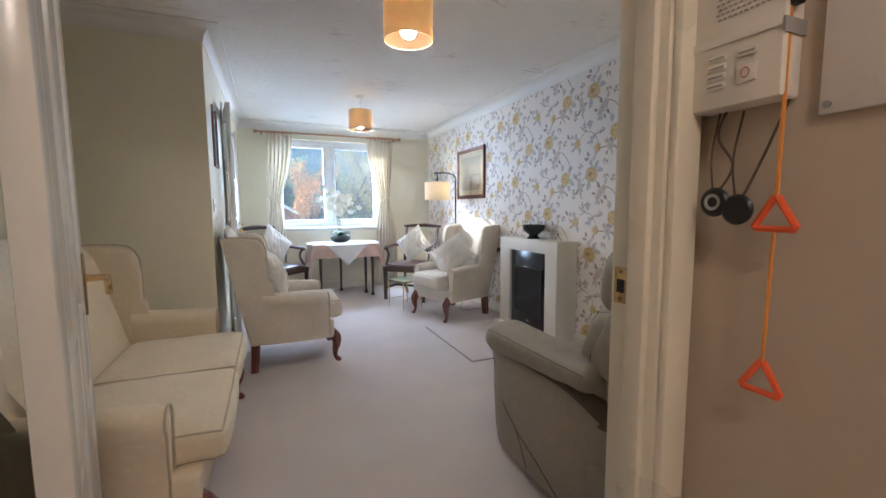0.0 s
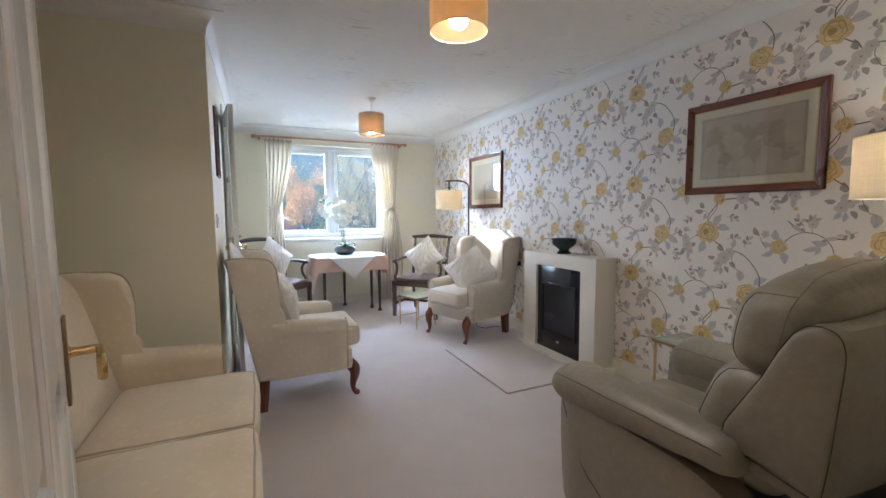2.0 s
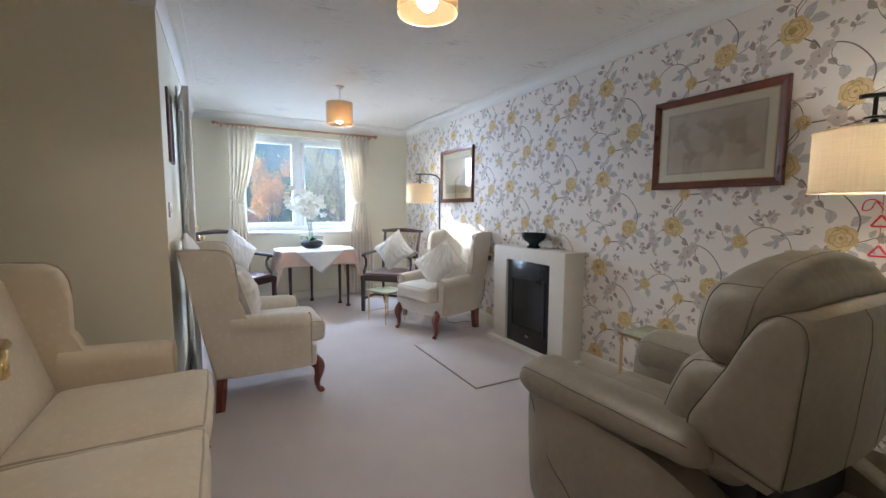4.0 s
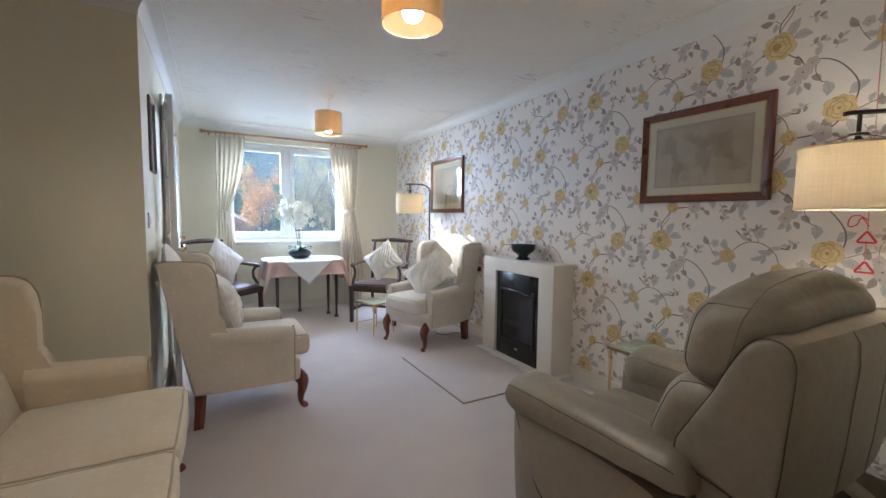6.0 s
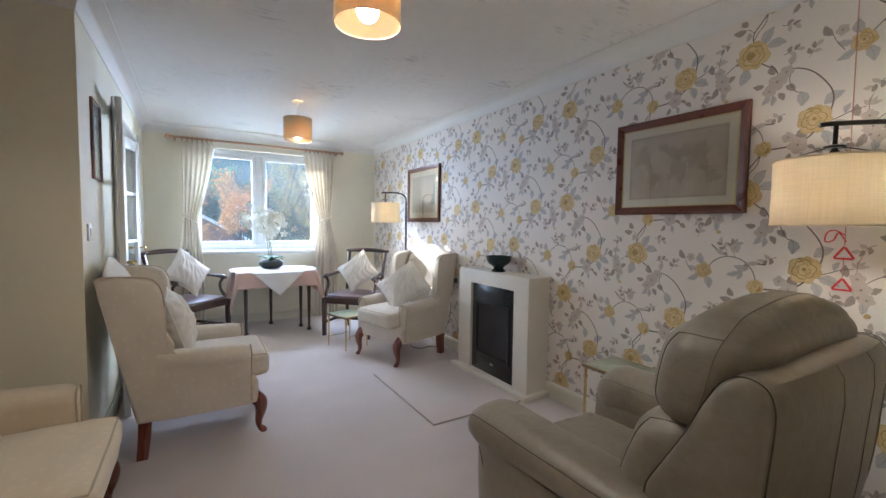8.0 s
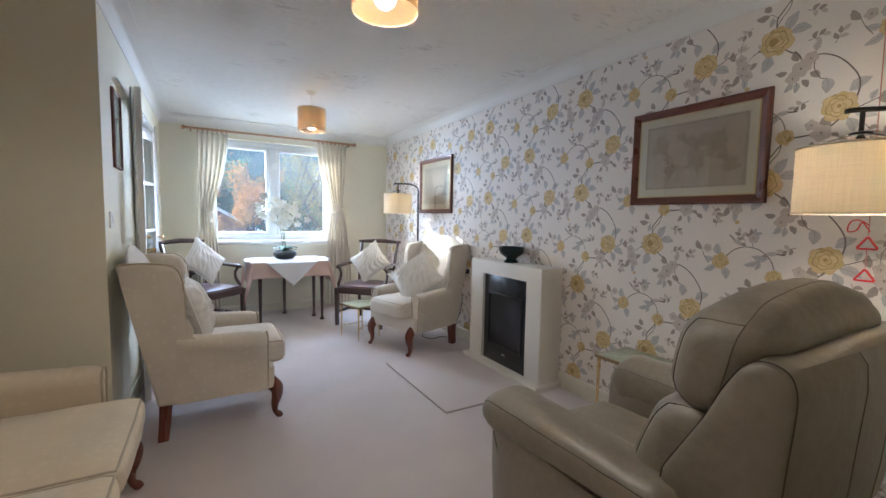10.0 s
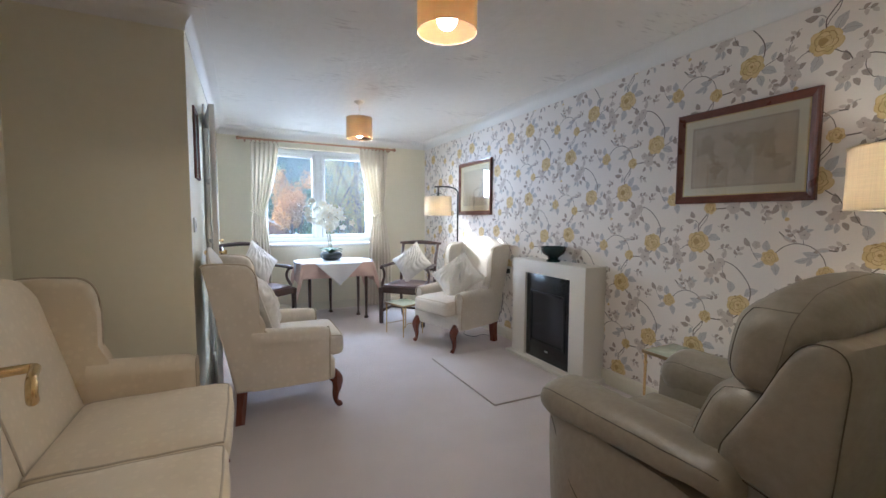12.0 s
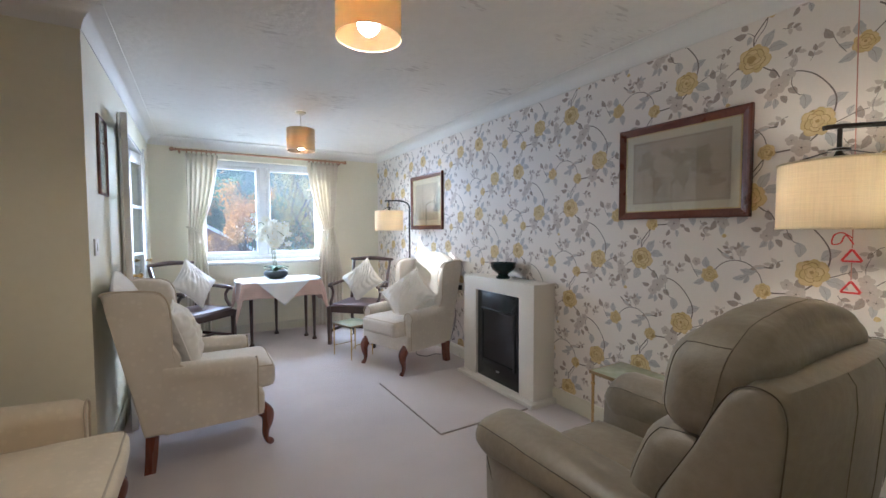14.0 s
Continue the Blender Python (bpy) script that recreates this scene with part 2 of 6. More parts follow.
M_DARKWOOD = wood("dark_dining_wood", (0.030, 0.014, 0.010), (0.075, 0.034, 0.022), 0.3, 0.4)
M_FRAMEWOOD = wood("picture_frame_wood", (0.10, 0.026, 0.016), (0.18, 0.052, 0.03), 0.3, 0.4, along="Y")
M_POLE = wood("curtain_pole_wood", (0.38, 0.19, 0.10), (0.58, 0.33, 0.20), 0.35, 0.3, along="X")
M_SEATPAD = surface("brown_seat_leather", (0.155, 0.098, 0.09), (0.12, 0.074, 0.069), 0.42, scale=6, fine=80, bump=0.2, bump_scale=260, depth=0.001)
M_ONYX = surface("green_onyx", (0.52, 0.54, 0.41), (0.36, 0.40, 0.28), 0.12, scale=9, fine=26, bump=0.0, detail=8)
M_BOWL = surface("dark_green_glaze", (0.018, 0.040, 0.038), (0.010, 0.022, 0.022), 0.12, scale=10, fine=50, bump=0.03)
M_POT = surface("dark_stone_pot", (0.035, 0.042, 0.042), (0.02, 0.025, 0.026), 0.3, scale=10, fine=60, bump=0.1)
M_PETAL = surface("orchid_petal", (0.86, 0.86, 0.80), (0.80, 0.80, 0.70), 0.5, scale=30, fine=160, bump=0.1)
M_LIP = surface("orchid_lip", (0.72, 0.55, 0.16), rough=0.5, fine=160)
M_ORCHIDLEAF = surface("orchid_leaf", (0.085, 0.16, 0.05), (0.05, 0.10, 0.035), 0.35, scale=12, fine=80, bump=0.1)
M_STALK = surface("green_stalk", (0.16, 0.20, 0.08), rough=0.5, fine=90)
M_PLASTIC = surface("cream_plastic", (0.76, 0.72, 0.64), (0.73, 0.69, 0.61), 0.4, scale=6, fine=90, bump=0.04)
M_GREYPLASTIC = surface("grey_plastic", (0.36, 0.34, 0.31), rough=0.45, fine=90)
M_DARKCORD = surface("dark_brown_cord", (0.085, 0.066, 0.052), rough=0.7, fine=200)
M_BLACKPLASTIC = surface("black_plastic", (0.018, 0.017, 0.016), rough=0.35, fine=90)
M_ORANGE = surface("orange_plastic", (0.82, 0.13, 0.03), (0.72, 0.10, 0.025), 0.4, fine=90)
M_ORANGECORD = surface("orange_cord", (0.72, 0.30, 0.06), rough=0.8, fine=300)
M_RED = surface("red_plastic", (0.75, 0.05, 0.045), (0.66, 0.04, 0.04), 0.4, fine=90)
M_PINKCORD = surface("faded_red_cord", (0.62, 0.30, 0.24), rough=0.8, fine=300)
M_MOUNT = surface("picture_mount", (0.66, 0.61, 0.47), (0.62, 0.57, 0.43), 0.8, scale=5, fine=120, bump=0.03)
M_PRINT = surface("sepia_print", (0.52, 0.445, 0.335), (0.42, 0.35, 0.255), 0.8, scale=17, fine=60, bump=0.0, detail=9, fine_amount=0.2)
M_MAPLAND = surface("map_land_tint", (0.44, 0.365, 0.255), (0.34, 0.275, 0.19), 0.8, scale=24, fine=90, bump=0.0, detail=7)
M_MAPLINE = surface("map_engraving", (0.20, 0.155, 0.105), rough=0.8, fine=120, bump=0.0)
M_PRINTPALE = surface("pale_print", (0.50, 0.45, 0.36), (0.40, 0.36, 0.28), 0.8, scale=7, fine=34, bump=0.0, detail=9)
M_PRINTBLUE = surface("green_print", (0.33, 0.40, 0.36), (0.26, 0.33, 0.30), 0.7, scale=7, fine=34, bump=0.0, detail=9)
M_GILT = surface("gilt_slip", (0.62, 0.48, 0.22), rough=0.35, metal=0.8, fine=120)
# a small translucent share in the glass imitates the sun's glare
M_GLASS = glass("window_glass", (0.95, 0.98, 1.0), haze=0.012)
M_PICGLASS = glass("picture_glass", steep=3.0, least=0.05)
M_BOARD = surface("white_board", (0.74, 0.70, 0.66), (0.71, 0.67, 0.63), 0.5, scale=4, fine=60, bump=0.03)
M_BULB = glowing("lit_bulb", (1.0, 0.83, 0.60), 46.0)
M_BULB_LAMP = glowing("lit_lamp_bulb", (1.0, 0.85, 0.64), 17.5)
M_HALL_LAMP = glowing("unseen_hall_light_glow", (1.0, 0.76, 0.56), 9.6)
M_ROSE_PALE = surface("printed_yellow", (0.68, 0.53, 0.26), (0.61, 0.45, 0.20), 0.6, scale=40, fine=160, bump=0.0)
M_ROSE_DEEP = surface("printed_ochre", (0.47, 0.32, 0.12), (0.40, 0.26, 0.09), 0.6, scale=40, fine=160, bump=0.0)
M_ROSE_LIGHT = surface("printed_pale_yellow", (0.74, 0.59, 0.32), (0.67, 0.50, 0.24), 0.6, scale=40, fine=160, bump=0.0)
M_LEAF_GREY = surface("printed_grey_leaf", (0.60, 0.575, 0.56), (0.49, 0.47, 0.455), 0.6, scale=30, fine=140, bump=0.0)
M_LEAF_TAUPE = surface("printed_taupe_leaf", (0.46, 0.385, 0.335), (0.36, 0.295, 0.255), 0.6, scale=30, fine=140, bump=0.0)
M_BLOSSOM = surface("printed_blossom", (0.65, 0.575, 0.52), (0.56, 0.49, 0.44), 0.6, scale=30, fine=140, bump=0.0)
M_TWIG = surface("printed_twig", (0.22, 0.18, 0.16), (0.15, 0.12, 0.105), 0.6, scale=30, fine=140, bump=0.0)
M_VEIN = surface("printed_vein", (0.31, 0.275, 0.255), rough=0.6, fine=140, bump=0.0)
def leafy(m):
    """Lets a share of the light through a leaf material."""
    n, l = m.node_tree.nodes, m.node_tree.links
    b = n["Principled BSDF"]
    tr = n.new("ShaderNodeBsdfTranslucent")
    l.new(b.inputs["Base Color"].links[0].from_socket, tr.inputs[0])
    mx = n.new("ShaderNodeMixShader")
    mx.inputs[0].default_value = 0.5
    l.new(b.outputs[0], mx.inputs[1])
    l.new(tr.outputs[0], mx.inputs[2])
    l.new(mx.outputs[0], n["Material Output"].inputs[0])
    return m


M_LEAF_ORANGE = leafy(surface("autumn_leaves", (0.52, 0.25, 0.07), (0.33, 0.19, 0.06), 0.6, scale=0.9, fine=6, bump=0.0))
M_LEAF_RUSSET = leafy(surface("russet_leaves", (0.36, 0.27, 0.07), (0.17, 0.18, 0.06), 0.6, scale=0.9, fine=6, bump=0.0))
M_LEAF_GREEN = leafy(surface("green_leaves", (0.09, 0.20, 0.10), (0.04, 0.11, 0.07), 0.6, scale=0.7, fine=5, bump=0.0))
M_BARK = surface("bark", (0.12, 0.095, 0.075), (0.07, 0.055, 0.045), 0.9, scale=5, fine=40, bump=0.6, bump_scale=30, depth=0.03)
M_GRASS = surface("grass", (0.07, 0.115, 0.03), (0.045, 0.08, 0.025), 0.9, scale=0.3, fine=8, bump=0.5, bump_scale=30, depth=0.03)
M_BRICK = surface("far_brick", (0.30, 0.15, 0.12), (0.24, 0.115, 0.095), 0.85, scale=2, fine=18, bump=0.2)
M_SLATE = surface("slate_roof", (0.13, 0.15, 0.20), (0.09, 0.105, 0.15), 0.6, scale=2, fine=14, bump=0.3, bump_scale=12)
M_HILL = surface("wooded_hill", (0.14, 0.24, 0.20), (0.07, 0.14, 0.12), 0.95, scale=0.15, fine=0.9, bump=0.9, bump_scale=0.8, depth=1.0)

# ---- mesh helpers ----
def part(name, bm, material, parent=None, label="", smooth=True, angle=40):
    """Link a bmesh as one mesh object, under a thing or a part where one is given."""
    bmesh.ops.recalc_face_normals(bm, faces=bm.faces)
    me = bpy.data.meshes.new(name)
    bm.to_mesh(me)
    bm.free()
    mats = material if isinstance(material, (list, tuple)) else [material]
    for q in mats:
        me.materials.append(q)
    for p in me.polygons:
        p.use_smooth = smooth
    if smooth:
        me.set_sharp_from_angle(angle=radians(angle))
    ob = new(name, me)
    if parent is not None:
        ob.parent = parent
    if label:
        ob["label"] = label
    return ob


def thing(name, label, category, m=None, group="", kind=""):
    ob = new(name)
    ob.empty_display_size = 0.1
    if m is not None:
        ob.matrix_world = m
    return tagged(ob, label, category, group, kind)


def box(bm, x0, x1, y0, y1, z0, z1, r=0.0, seg=2):
    """A box with its edges rounded by r."""
    made = bmesh.ops.create_cube(bm, size=1.0)["verts"]
    for v in made:
        v.co = Vector((x0 + (v.co.x + 0.5) * (x1 - x0), y0 + (v.co.y + 0.5) * (y1 - y0), z0 + (v.co.z + 0.5) * (z1 - z0)))
    if r:
        edges = list({e for v in made for e in v.link_edges})
        bmesh.ops.bevel(bm, geom=edges, offset=r, segments=seg, profile=0.5, affect="EDGES")
    return bm


def fresh_box(*a, **k):
    return box(bmesh.new(), *a, **k)


def rings(bm, loops, closed=True, caps=True):
    """Skin a row of equal loops of points."""
    rows = [[bm.verts.new(p) for p in loop] for loop in loops]
    n = len(rows[0])
    for a, b in zip(rows, rows[1:]):
        for i in range(n if closed else n - 1):
            j = (i + 1) % n
            bm.faces.new((a[i], a[j], b[j], b[i]))
    if caps and closed:
        bm.faces.new(rows[0][::-1])
        bm.faces.new(rows[-1])
    return bm


def tube(bm, pts, radii, n=8, caps=True, squash=1.0):
    """A round bar along a path, its radius given point by point."""
    pts = [Vector(p) for p in pts]
    if not isinstance(radii, (list, tuple)):
        radii = [radii] * len(pts)
    loops = []
    side = None
    for i, p in enumerate(pts):
        d = (pts[min(i + 1, len(pts) - 1)] - pts[max(i - 1, 0)]).normalized()
        if side is None:
            side = d.orthogonal().normalized()
        side = (side - d * side.dot(d)).normalized()
        up = d.cross(side)
        loops.append([p + side * math.cos(a) * radii[i] + up * math.sin(a) * radii[i] * squash for a in (2 * math.pi * k / n for k in range(n))])
    return rings(bm, loops, True, caps)


def lathe(bm, profile, centre=(0, 0, 0), n=24, caps=True):
    c = Vector(centre)
    return rings(bm, [[c + Vector((r * math.cos(2 * math.pi * k / n), r * math.sin(2 * math.pi * k / n), z)) for k in range(n)] for r, z in profile], True, caps)


def slab(bm, outline, y0, y1, r=0.0, seg=3):
    """An outline in x and z, drawn out from y0 to y1, with rounded edges."""
    a = [bm.verts.new((x, y0, z)) for x, z in outline]
    b = [bm.verts.new((x, y1, z)) for x, z in outline]
    n = len(a)
    faces = [bm.faces.new(a), bm.faces.new(b[::-1])]
    for i in range(n):
        faces.append(bm.faces.new((a[i], b[i], b[(i + 1) % n], a[(i + 1) % n])))
    if r:
        edges = [e for f in faces[:2] for e in f.edges]
        bmesh.ops.bevel(bm, geom=edges, offset=r, segments=seg, profile=0.5, affect="EDGES")
    return bm


def smooth_path(pts, n=6):
    """A smooth line through a few points."""
    pts = [Vector(p) for p in pts]
    out = []
    for i in range(len(pts) - 1):
        p0, p1, p2, p3 = pts[max(i - 1, 0)], pts[i], pts[i + 1], pts[min(i + 2, len(pts) - 1)]
        for k in range(n):
            t = k / n
            out.append(0.5 * ((2 * p1) + (p2 - p0) * t + (2 * p0 - 5 * p1 + 4 * p2 - p3) * t * t + (3 * p1 - p0 - 3 * p2 + p3) * t ** 3))
    out.append(pts[-1])
    return out


def spread(values, n):
    """Values given at even steps, filled in to n of them."""
    return [float(v) for v in np.interp(np.linspace(0, 1, n), np.linspace(0, 1, len(values)), values)]


def puff(bm, x0, x1, y0, y1, z0, z1, crown=0.02, r=0.04, n=14, sag=0.0, seed=0.0, kept=None):
    """A stuffed cushion block: rounded edges, swelling faces and a little unevenness."""
    cx, cy, cz = (x0 + x1) / 2, (y0 + y1) / 2, (z0 + z1) / 2
    hx, hy, hz = (x1 - x0) / 2, (y1 - y0) / 2, (z1 - z0) / 2
    made = bmesh.ops.create_cube(bm, size=2.0)["verts"]
    edges = list({e for v in made for e in v.link_edges})
    bmesh.ops.subdivide_edges(bm, edges=edges, cuts=n, use_grid_fill=True)
    for v in bm.verts:
        u = v.co.copy()
        if kept is not None:
            kept.append((u, v))
        q = Vector((u.x * hx, u.y * hy, u.z * hz))
        inner = Vector((max(-hx + r, min(hx - r, q.x)), max(-hy + r, min(hy - r, q.y)), max(-hz + r, min(hz - r, q.z))))
        d = q - inner
        if d.length > 1e-9:
            m = max(abs(d.x), abs(d.y), abs(d.z))
            q = inner + d.normalized() * m
        gx, gy, gz = (1 - abs(u.x) ** 2.5), (1 - abs(u.y) ** 2.5), (1 - abs(u.z) ** 2.5)
        if abs(u.z) > 0.99:
            q.z += math.copysign(crown * gx * gy, u.z) - (sag * gx * gy if u.z > 0 else 0)
        if abs(u.x) > 0.99:
            q.x += math.copysign(crown * 0.5 * gy * gz, u.x)
        if abs(u.y) > 0.99:
            q.y += math.copysign(crown * 0.5 * gx * gz, u.y)
        w = 0.004 * noise.noise(Vector((q.x * 9 + seed, q.y * 9, q.z * 9)))
        q += Vector((w, w, w))
        v.co = Vector((cx, cy, cz)) + q
    return bm


def pillow(bm, size, thick, n=44, seed=0.0, pinch=0.10, gather=0.0):
    """A scatter cushion lying in its own x-y plane, with drawn-out corners and creases."""
    for sgn in (1, -1):
        rows = []
        for i in range(n + 1):
            row = []
            for j in range(n + 1):
                u, v = 2 * i / n - 1, 2 * j / n - 1
                k = (1 - abs(u) ** 2.2) * (1 - abs(v) ** 2.2)
                shrink = 1 - pinch * (1 - (u * v) ** 2) * max(u * u, v * v)
                z = thick * 0.5 * max(k, 0) ** 0.55
                z += 0.012 * k * noise.noise(Vector((u * 2.2 + seed, v * 2.2, sgn * 3.0)))
                if gather and k > 0:
                    du, dv = u + 1.12, 1.12 - v
                    far = math.hypot(du, dv) / 3.1
                    fold = math.sin(21 * math.atan2(dv, du) + 3.5 * noise.noise(Vector((u * 1.3, v * 1.3, seed))))
                    z += gather * k ** 0.35 * (abs(fold) ** 1.4 * 1.5 - 0.6) * max(0.15, 1 - far)
                    z += gather * 0.8 * k ** 0.3 * noise.noise(Vector((u * 5 + v * 3, v * 2.2 - u * 1.4, seed + 5)))
                    z = max(z, 0.004)
                row.append(bm.verts.new((u * size / 2 * shrink, v * size / 2 * shrink, sgn * max(z, 0.0))))
            rows.append(row)
        for i in range(n):
            for j in range(n):
                q = (rows[i][j], rows[i + 1][j], rows[i + 1][j + 1], rows[i][j + 1])
                bm.faces.new(q if sgn > 0 else q[::-1])
    bmesh.ops.remove_doubles(bm, verts=bm.verts, dist=0.0008)
    return bm


def fixed(name, boxes, material, label, category, r=0.0):
    """A piece of the setting out of plain blocks."""
    bm = bmesh.new()
    for q in boxes:
        box(bm, *q, r=r)
    return tagged(part(name, bm, material, None, label, smooth=bool(r)), label, category, "", "structure")

# ---- structure ----
E, N, W, S, CEIL = 2.40, 6.12, -0.28, 0.62, 2.31        # inner faces of the room, and its ceiling
AW, AF = -1.02, 3.13                                     # alcove: west face, and the face behind the sofa's far arm
DL, DR = -0.24, 0.69                                     # doorway from the hall
K0, K1 = 4.16, 5.56                                      # kitchen doorway

fixed("floor", [(-1.7, 2.55, -1.8, 6.45, -0.12, 0.0)], M_CARPET, "plain pinkish beige fitted carpet", "carpet")
fixed("ceiling", [(-1.7, 2.55, -1.8, 6.45, CEIL, CEIL + 0.12)], M_CEIL, "white painted ceiling with faint brush texture", "ceiling")
wall_east = fixed("wall_east", [(E, E + 0.12, S - 0.1, N + 0.28, 0, CEIL)], M_PAPER, "wall hung with floral wallpaper of yellow roses", "wall")
WX0, WX1, WZ0, WZ1 = 0.17, 1.64, 0.90, 2.11
fixed("wall_north", [(W - 0.1, WX0, N, N + 0.28, 0, CEIL), (WX1, E, N, N + 0.28, 0, CEIL), (WX0, WX1, N, N + 0.28, 0, WZ0), (WX0, WX1, N, N + 0.28, WZ1, CEIL)],
      M_WALL, "pale cream painted window wall", "wall")
fixed("wall_west", [(W - 0.1, W, AF, K0 - 0.03, 0, CEIL), (W - 0.1, W, K1 + 0.03, N, 0, CEIL), (W - 0.1, W, K0 - 0.03, K1 + 0.03, 2.03, CEIL)], M_WALL, "cream painted wall with kitchen doorway", "wall")
fixed("wall_alcove", [(AW, W - 0.1, AF, AF + 0.1, 0, CEIL)], M_WALL, "cream painted end wall of the sofa alcove", "wall")
fixed("wall_alcove_back", [(AW - 0.1, AW, S - 0.1, AF + 0.1, 0, CEIL)], M_WALL, "cream painted wall behind the sofa", "wall")
fixed("wall_south", [(AW, DL - 0.03, S - 0.1, S, 0, CEIL), (DR + 0.03, E, S - 0.1, S, 0, CEIL), (DL - 0.03, DR + 0.03, S - 0.1, S, 2.03, CEIL)], M_WALL, "cream painted wall round the hall doorway", "wall")
fixed("wall_kitchen", [(-1.6, -1.5, AF + 0.1, N + 0.28, 0, CEIL), (-1.5, W - 0.1, N, N + 0.28, 0, CEIL)], M_WALL, "plain wall beyond the kitchen doorway", "wall")
HE, HW, HB = 0.775, -0.48, -1.6
fixed("wall_hall_east", [(HE, HE + 0.1, HB, S - 0.1, 0, CEIL)], M_HALL, "hall wall with dim warm light put into its peach beige", "wall")
fixed("wall_hall_west", [(HW - 0.1, HW, HB, S - 0.1, 0, CEIL)], M_HALL, "hall wall with dim warm light put into its peach beige", "wall")
fixed("wall_hall_back", [(HW, HE, HB - 0.1, HB, 0, CEIL)], M_HALL, "hall wall with dim warm light put into its peach beige", "wall")


def along(bm, line, profile, closed):
    """Draw a profile of (distance from the wall, height) along the walls, with mitred corners; the room lies on the left."""
    n = len(line)
    loops = []
    for i in range(n):
        p = Vector(line[i])
        a = Vector(line[i - 1]) if closed or i else None
        b = Vector(line[(i + 1) % n]) if closed or i < n - 1 else None
        d0 = (p - a).normalized() if a is not None else (b - p).normalized()
        d1 = (b - p).normalized() if b is not None else d0
        n0, n1 = Vector((-d0.y, d0.x)), Vector((-d1.y, d1.x))
        m = (n0 + n1) / (1 + n0.dot(n1))
        loops.append([(p.x + m.x * d, p.y + m.y * d, z) for d, z in profile])
    if closed:
        loops.append(loops[0])
    return rings(bm, loops, True, not closed)


cove = [(0.0, CEIL), (0.0, CEIL - 0.095), (0.006, CEIL - 0.095)]
cove += [(0.097 - 0.091 * math.cos(a), CEIL - 0.092 + 0.086 * math.sin(a)) for a in (math.pi / 2 * k / 8 for k in range(9))]
cove += [(0.104, CEIL - 0.006), (0.104, CEIL)]
bm = along(bmesh.new(), [(E, S), (E, N), (W, N), (W, AF), (AW, AF), (AW, S)], cove, True)
tagged(part("cornice_trim", bm, M_COVE, None), "white plaster cove cornice", "cornice", "", "structure")
board = [(0.0, 0.0), (0.0, 0.105), (0.008, 0.105), (0.016, 0.095), (0.018, 0.08), (0.018, 0.0)]
for line in ([(E, S), (E, N), (W, N), (W, K1 + 0.07)], [(W, K0 - 0.07), (W, AF), (AW, AF), (AW, S), (DL - 0.07, S)], [(DR + 0.07, S), (E - 0.02, S)]):
    tagged(part("baseboard", along(bmesh.new(), line, board, False), M_CREAMGLOSS, None), "cream painted skirting board", "skirting board", "", "structure")

# hall doorway: lining with stops, and architraves on the hall side
for name, x0, x1 in (("right", DR, DR + 0.03), ("left", DL - 0.03, DL)):
    bm = bmesh.new()
    box(bm, x0, x1, S - 0.104, S + 0.004, 0, 2.03, 0.003)
    sx = (DR - 0.014, DR + 0.002) if name == "right" else (DL - 0.002, DL + 0.014)
    box(bm, *sx, S - 0.085, S - 0.045, 0, 2.03, 0.003)
    tagged(part("door_lining_trim", bm, M_CREAMGLOSS), "cream gloss door lining with a raised stop", "door frame", "", "structure")
tagged(part("door_head_trim", fresh_box(DL, DR, S - 0.104, S + 0.004, 2.0, 2.03, r=0.003), M_CREAMGLOSS), "cream gloss head of the doorway", "door frame", "", "structure")
for x0, x1 in ((DR + 0.006, DR + 0.066), (DL - 0.066, DL - 0.006)):
    bm = box(bmesh.new(), x0, x1, S - 0.122, S - 0.104, 0, 2.07, 0.005)
    tagged(part("architrave_trim", bm, M_CREAMGLOSS), "cream gloss moulded architrave", "architrave", "", "structure")
# kitchen doorway lining
for y0, y1 in ((K0 - 0.03, K0), (K1, K1 + 0.03)):
    tagged(part("kitchen_lining_trim", fresh_box(W - 0.104, W + 0.004, y0, y1, 0, 2.03, r=0.003), M_GLOSS), "white gloss door lining", "door frame", "", "structure")
tagged(part("kitchen_head_trim", fresh_box(W - 0.104, W + 0.004, K0, K1, 2.0, 2.03, r=0.003), M_GLOSS), "white gloss door head", "door frame", "", "structure")
for y0, y1 in ((K0 - 0.066, K0 - 0.006), (K1 + 0.006, K1 + 0.066)):
    tagged(part("kitchen_architrave_trim", fresh_box(W + 0.004, W + 0.018, y0, y1, 0, 2.07, r=0.004), M_GLOSS), "white gloss architrave", "architrave", "", "structure")

# strike plate on the right lining
keep = thing("strike_plate", "brass strike plate let into the door lining", "strike plate", pose(DR, S - 0.022, 1.0))
part("plate", fresh_box(-0.003, 0.0, -0.013, 0.016, -0.035, 0.035, r=0.001), M_BRASS, keep)
# no recess here: a black slab carries the latch hole's shade
part("latch_hole_shade", fresh_box(-0.0045, -0.003, -0.008, 0.008, -0.014, 0.012), M_BLACKPLASTIC, keep, "black slab for the shade in the latch hole")
for z in (-0.027, 0.027):
    part("screw", tube(bmesh.new(), [(-0.005, 0, z), (-0.003, 0, z)], 0.004, 8), M_BRONZE, keep)

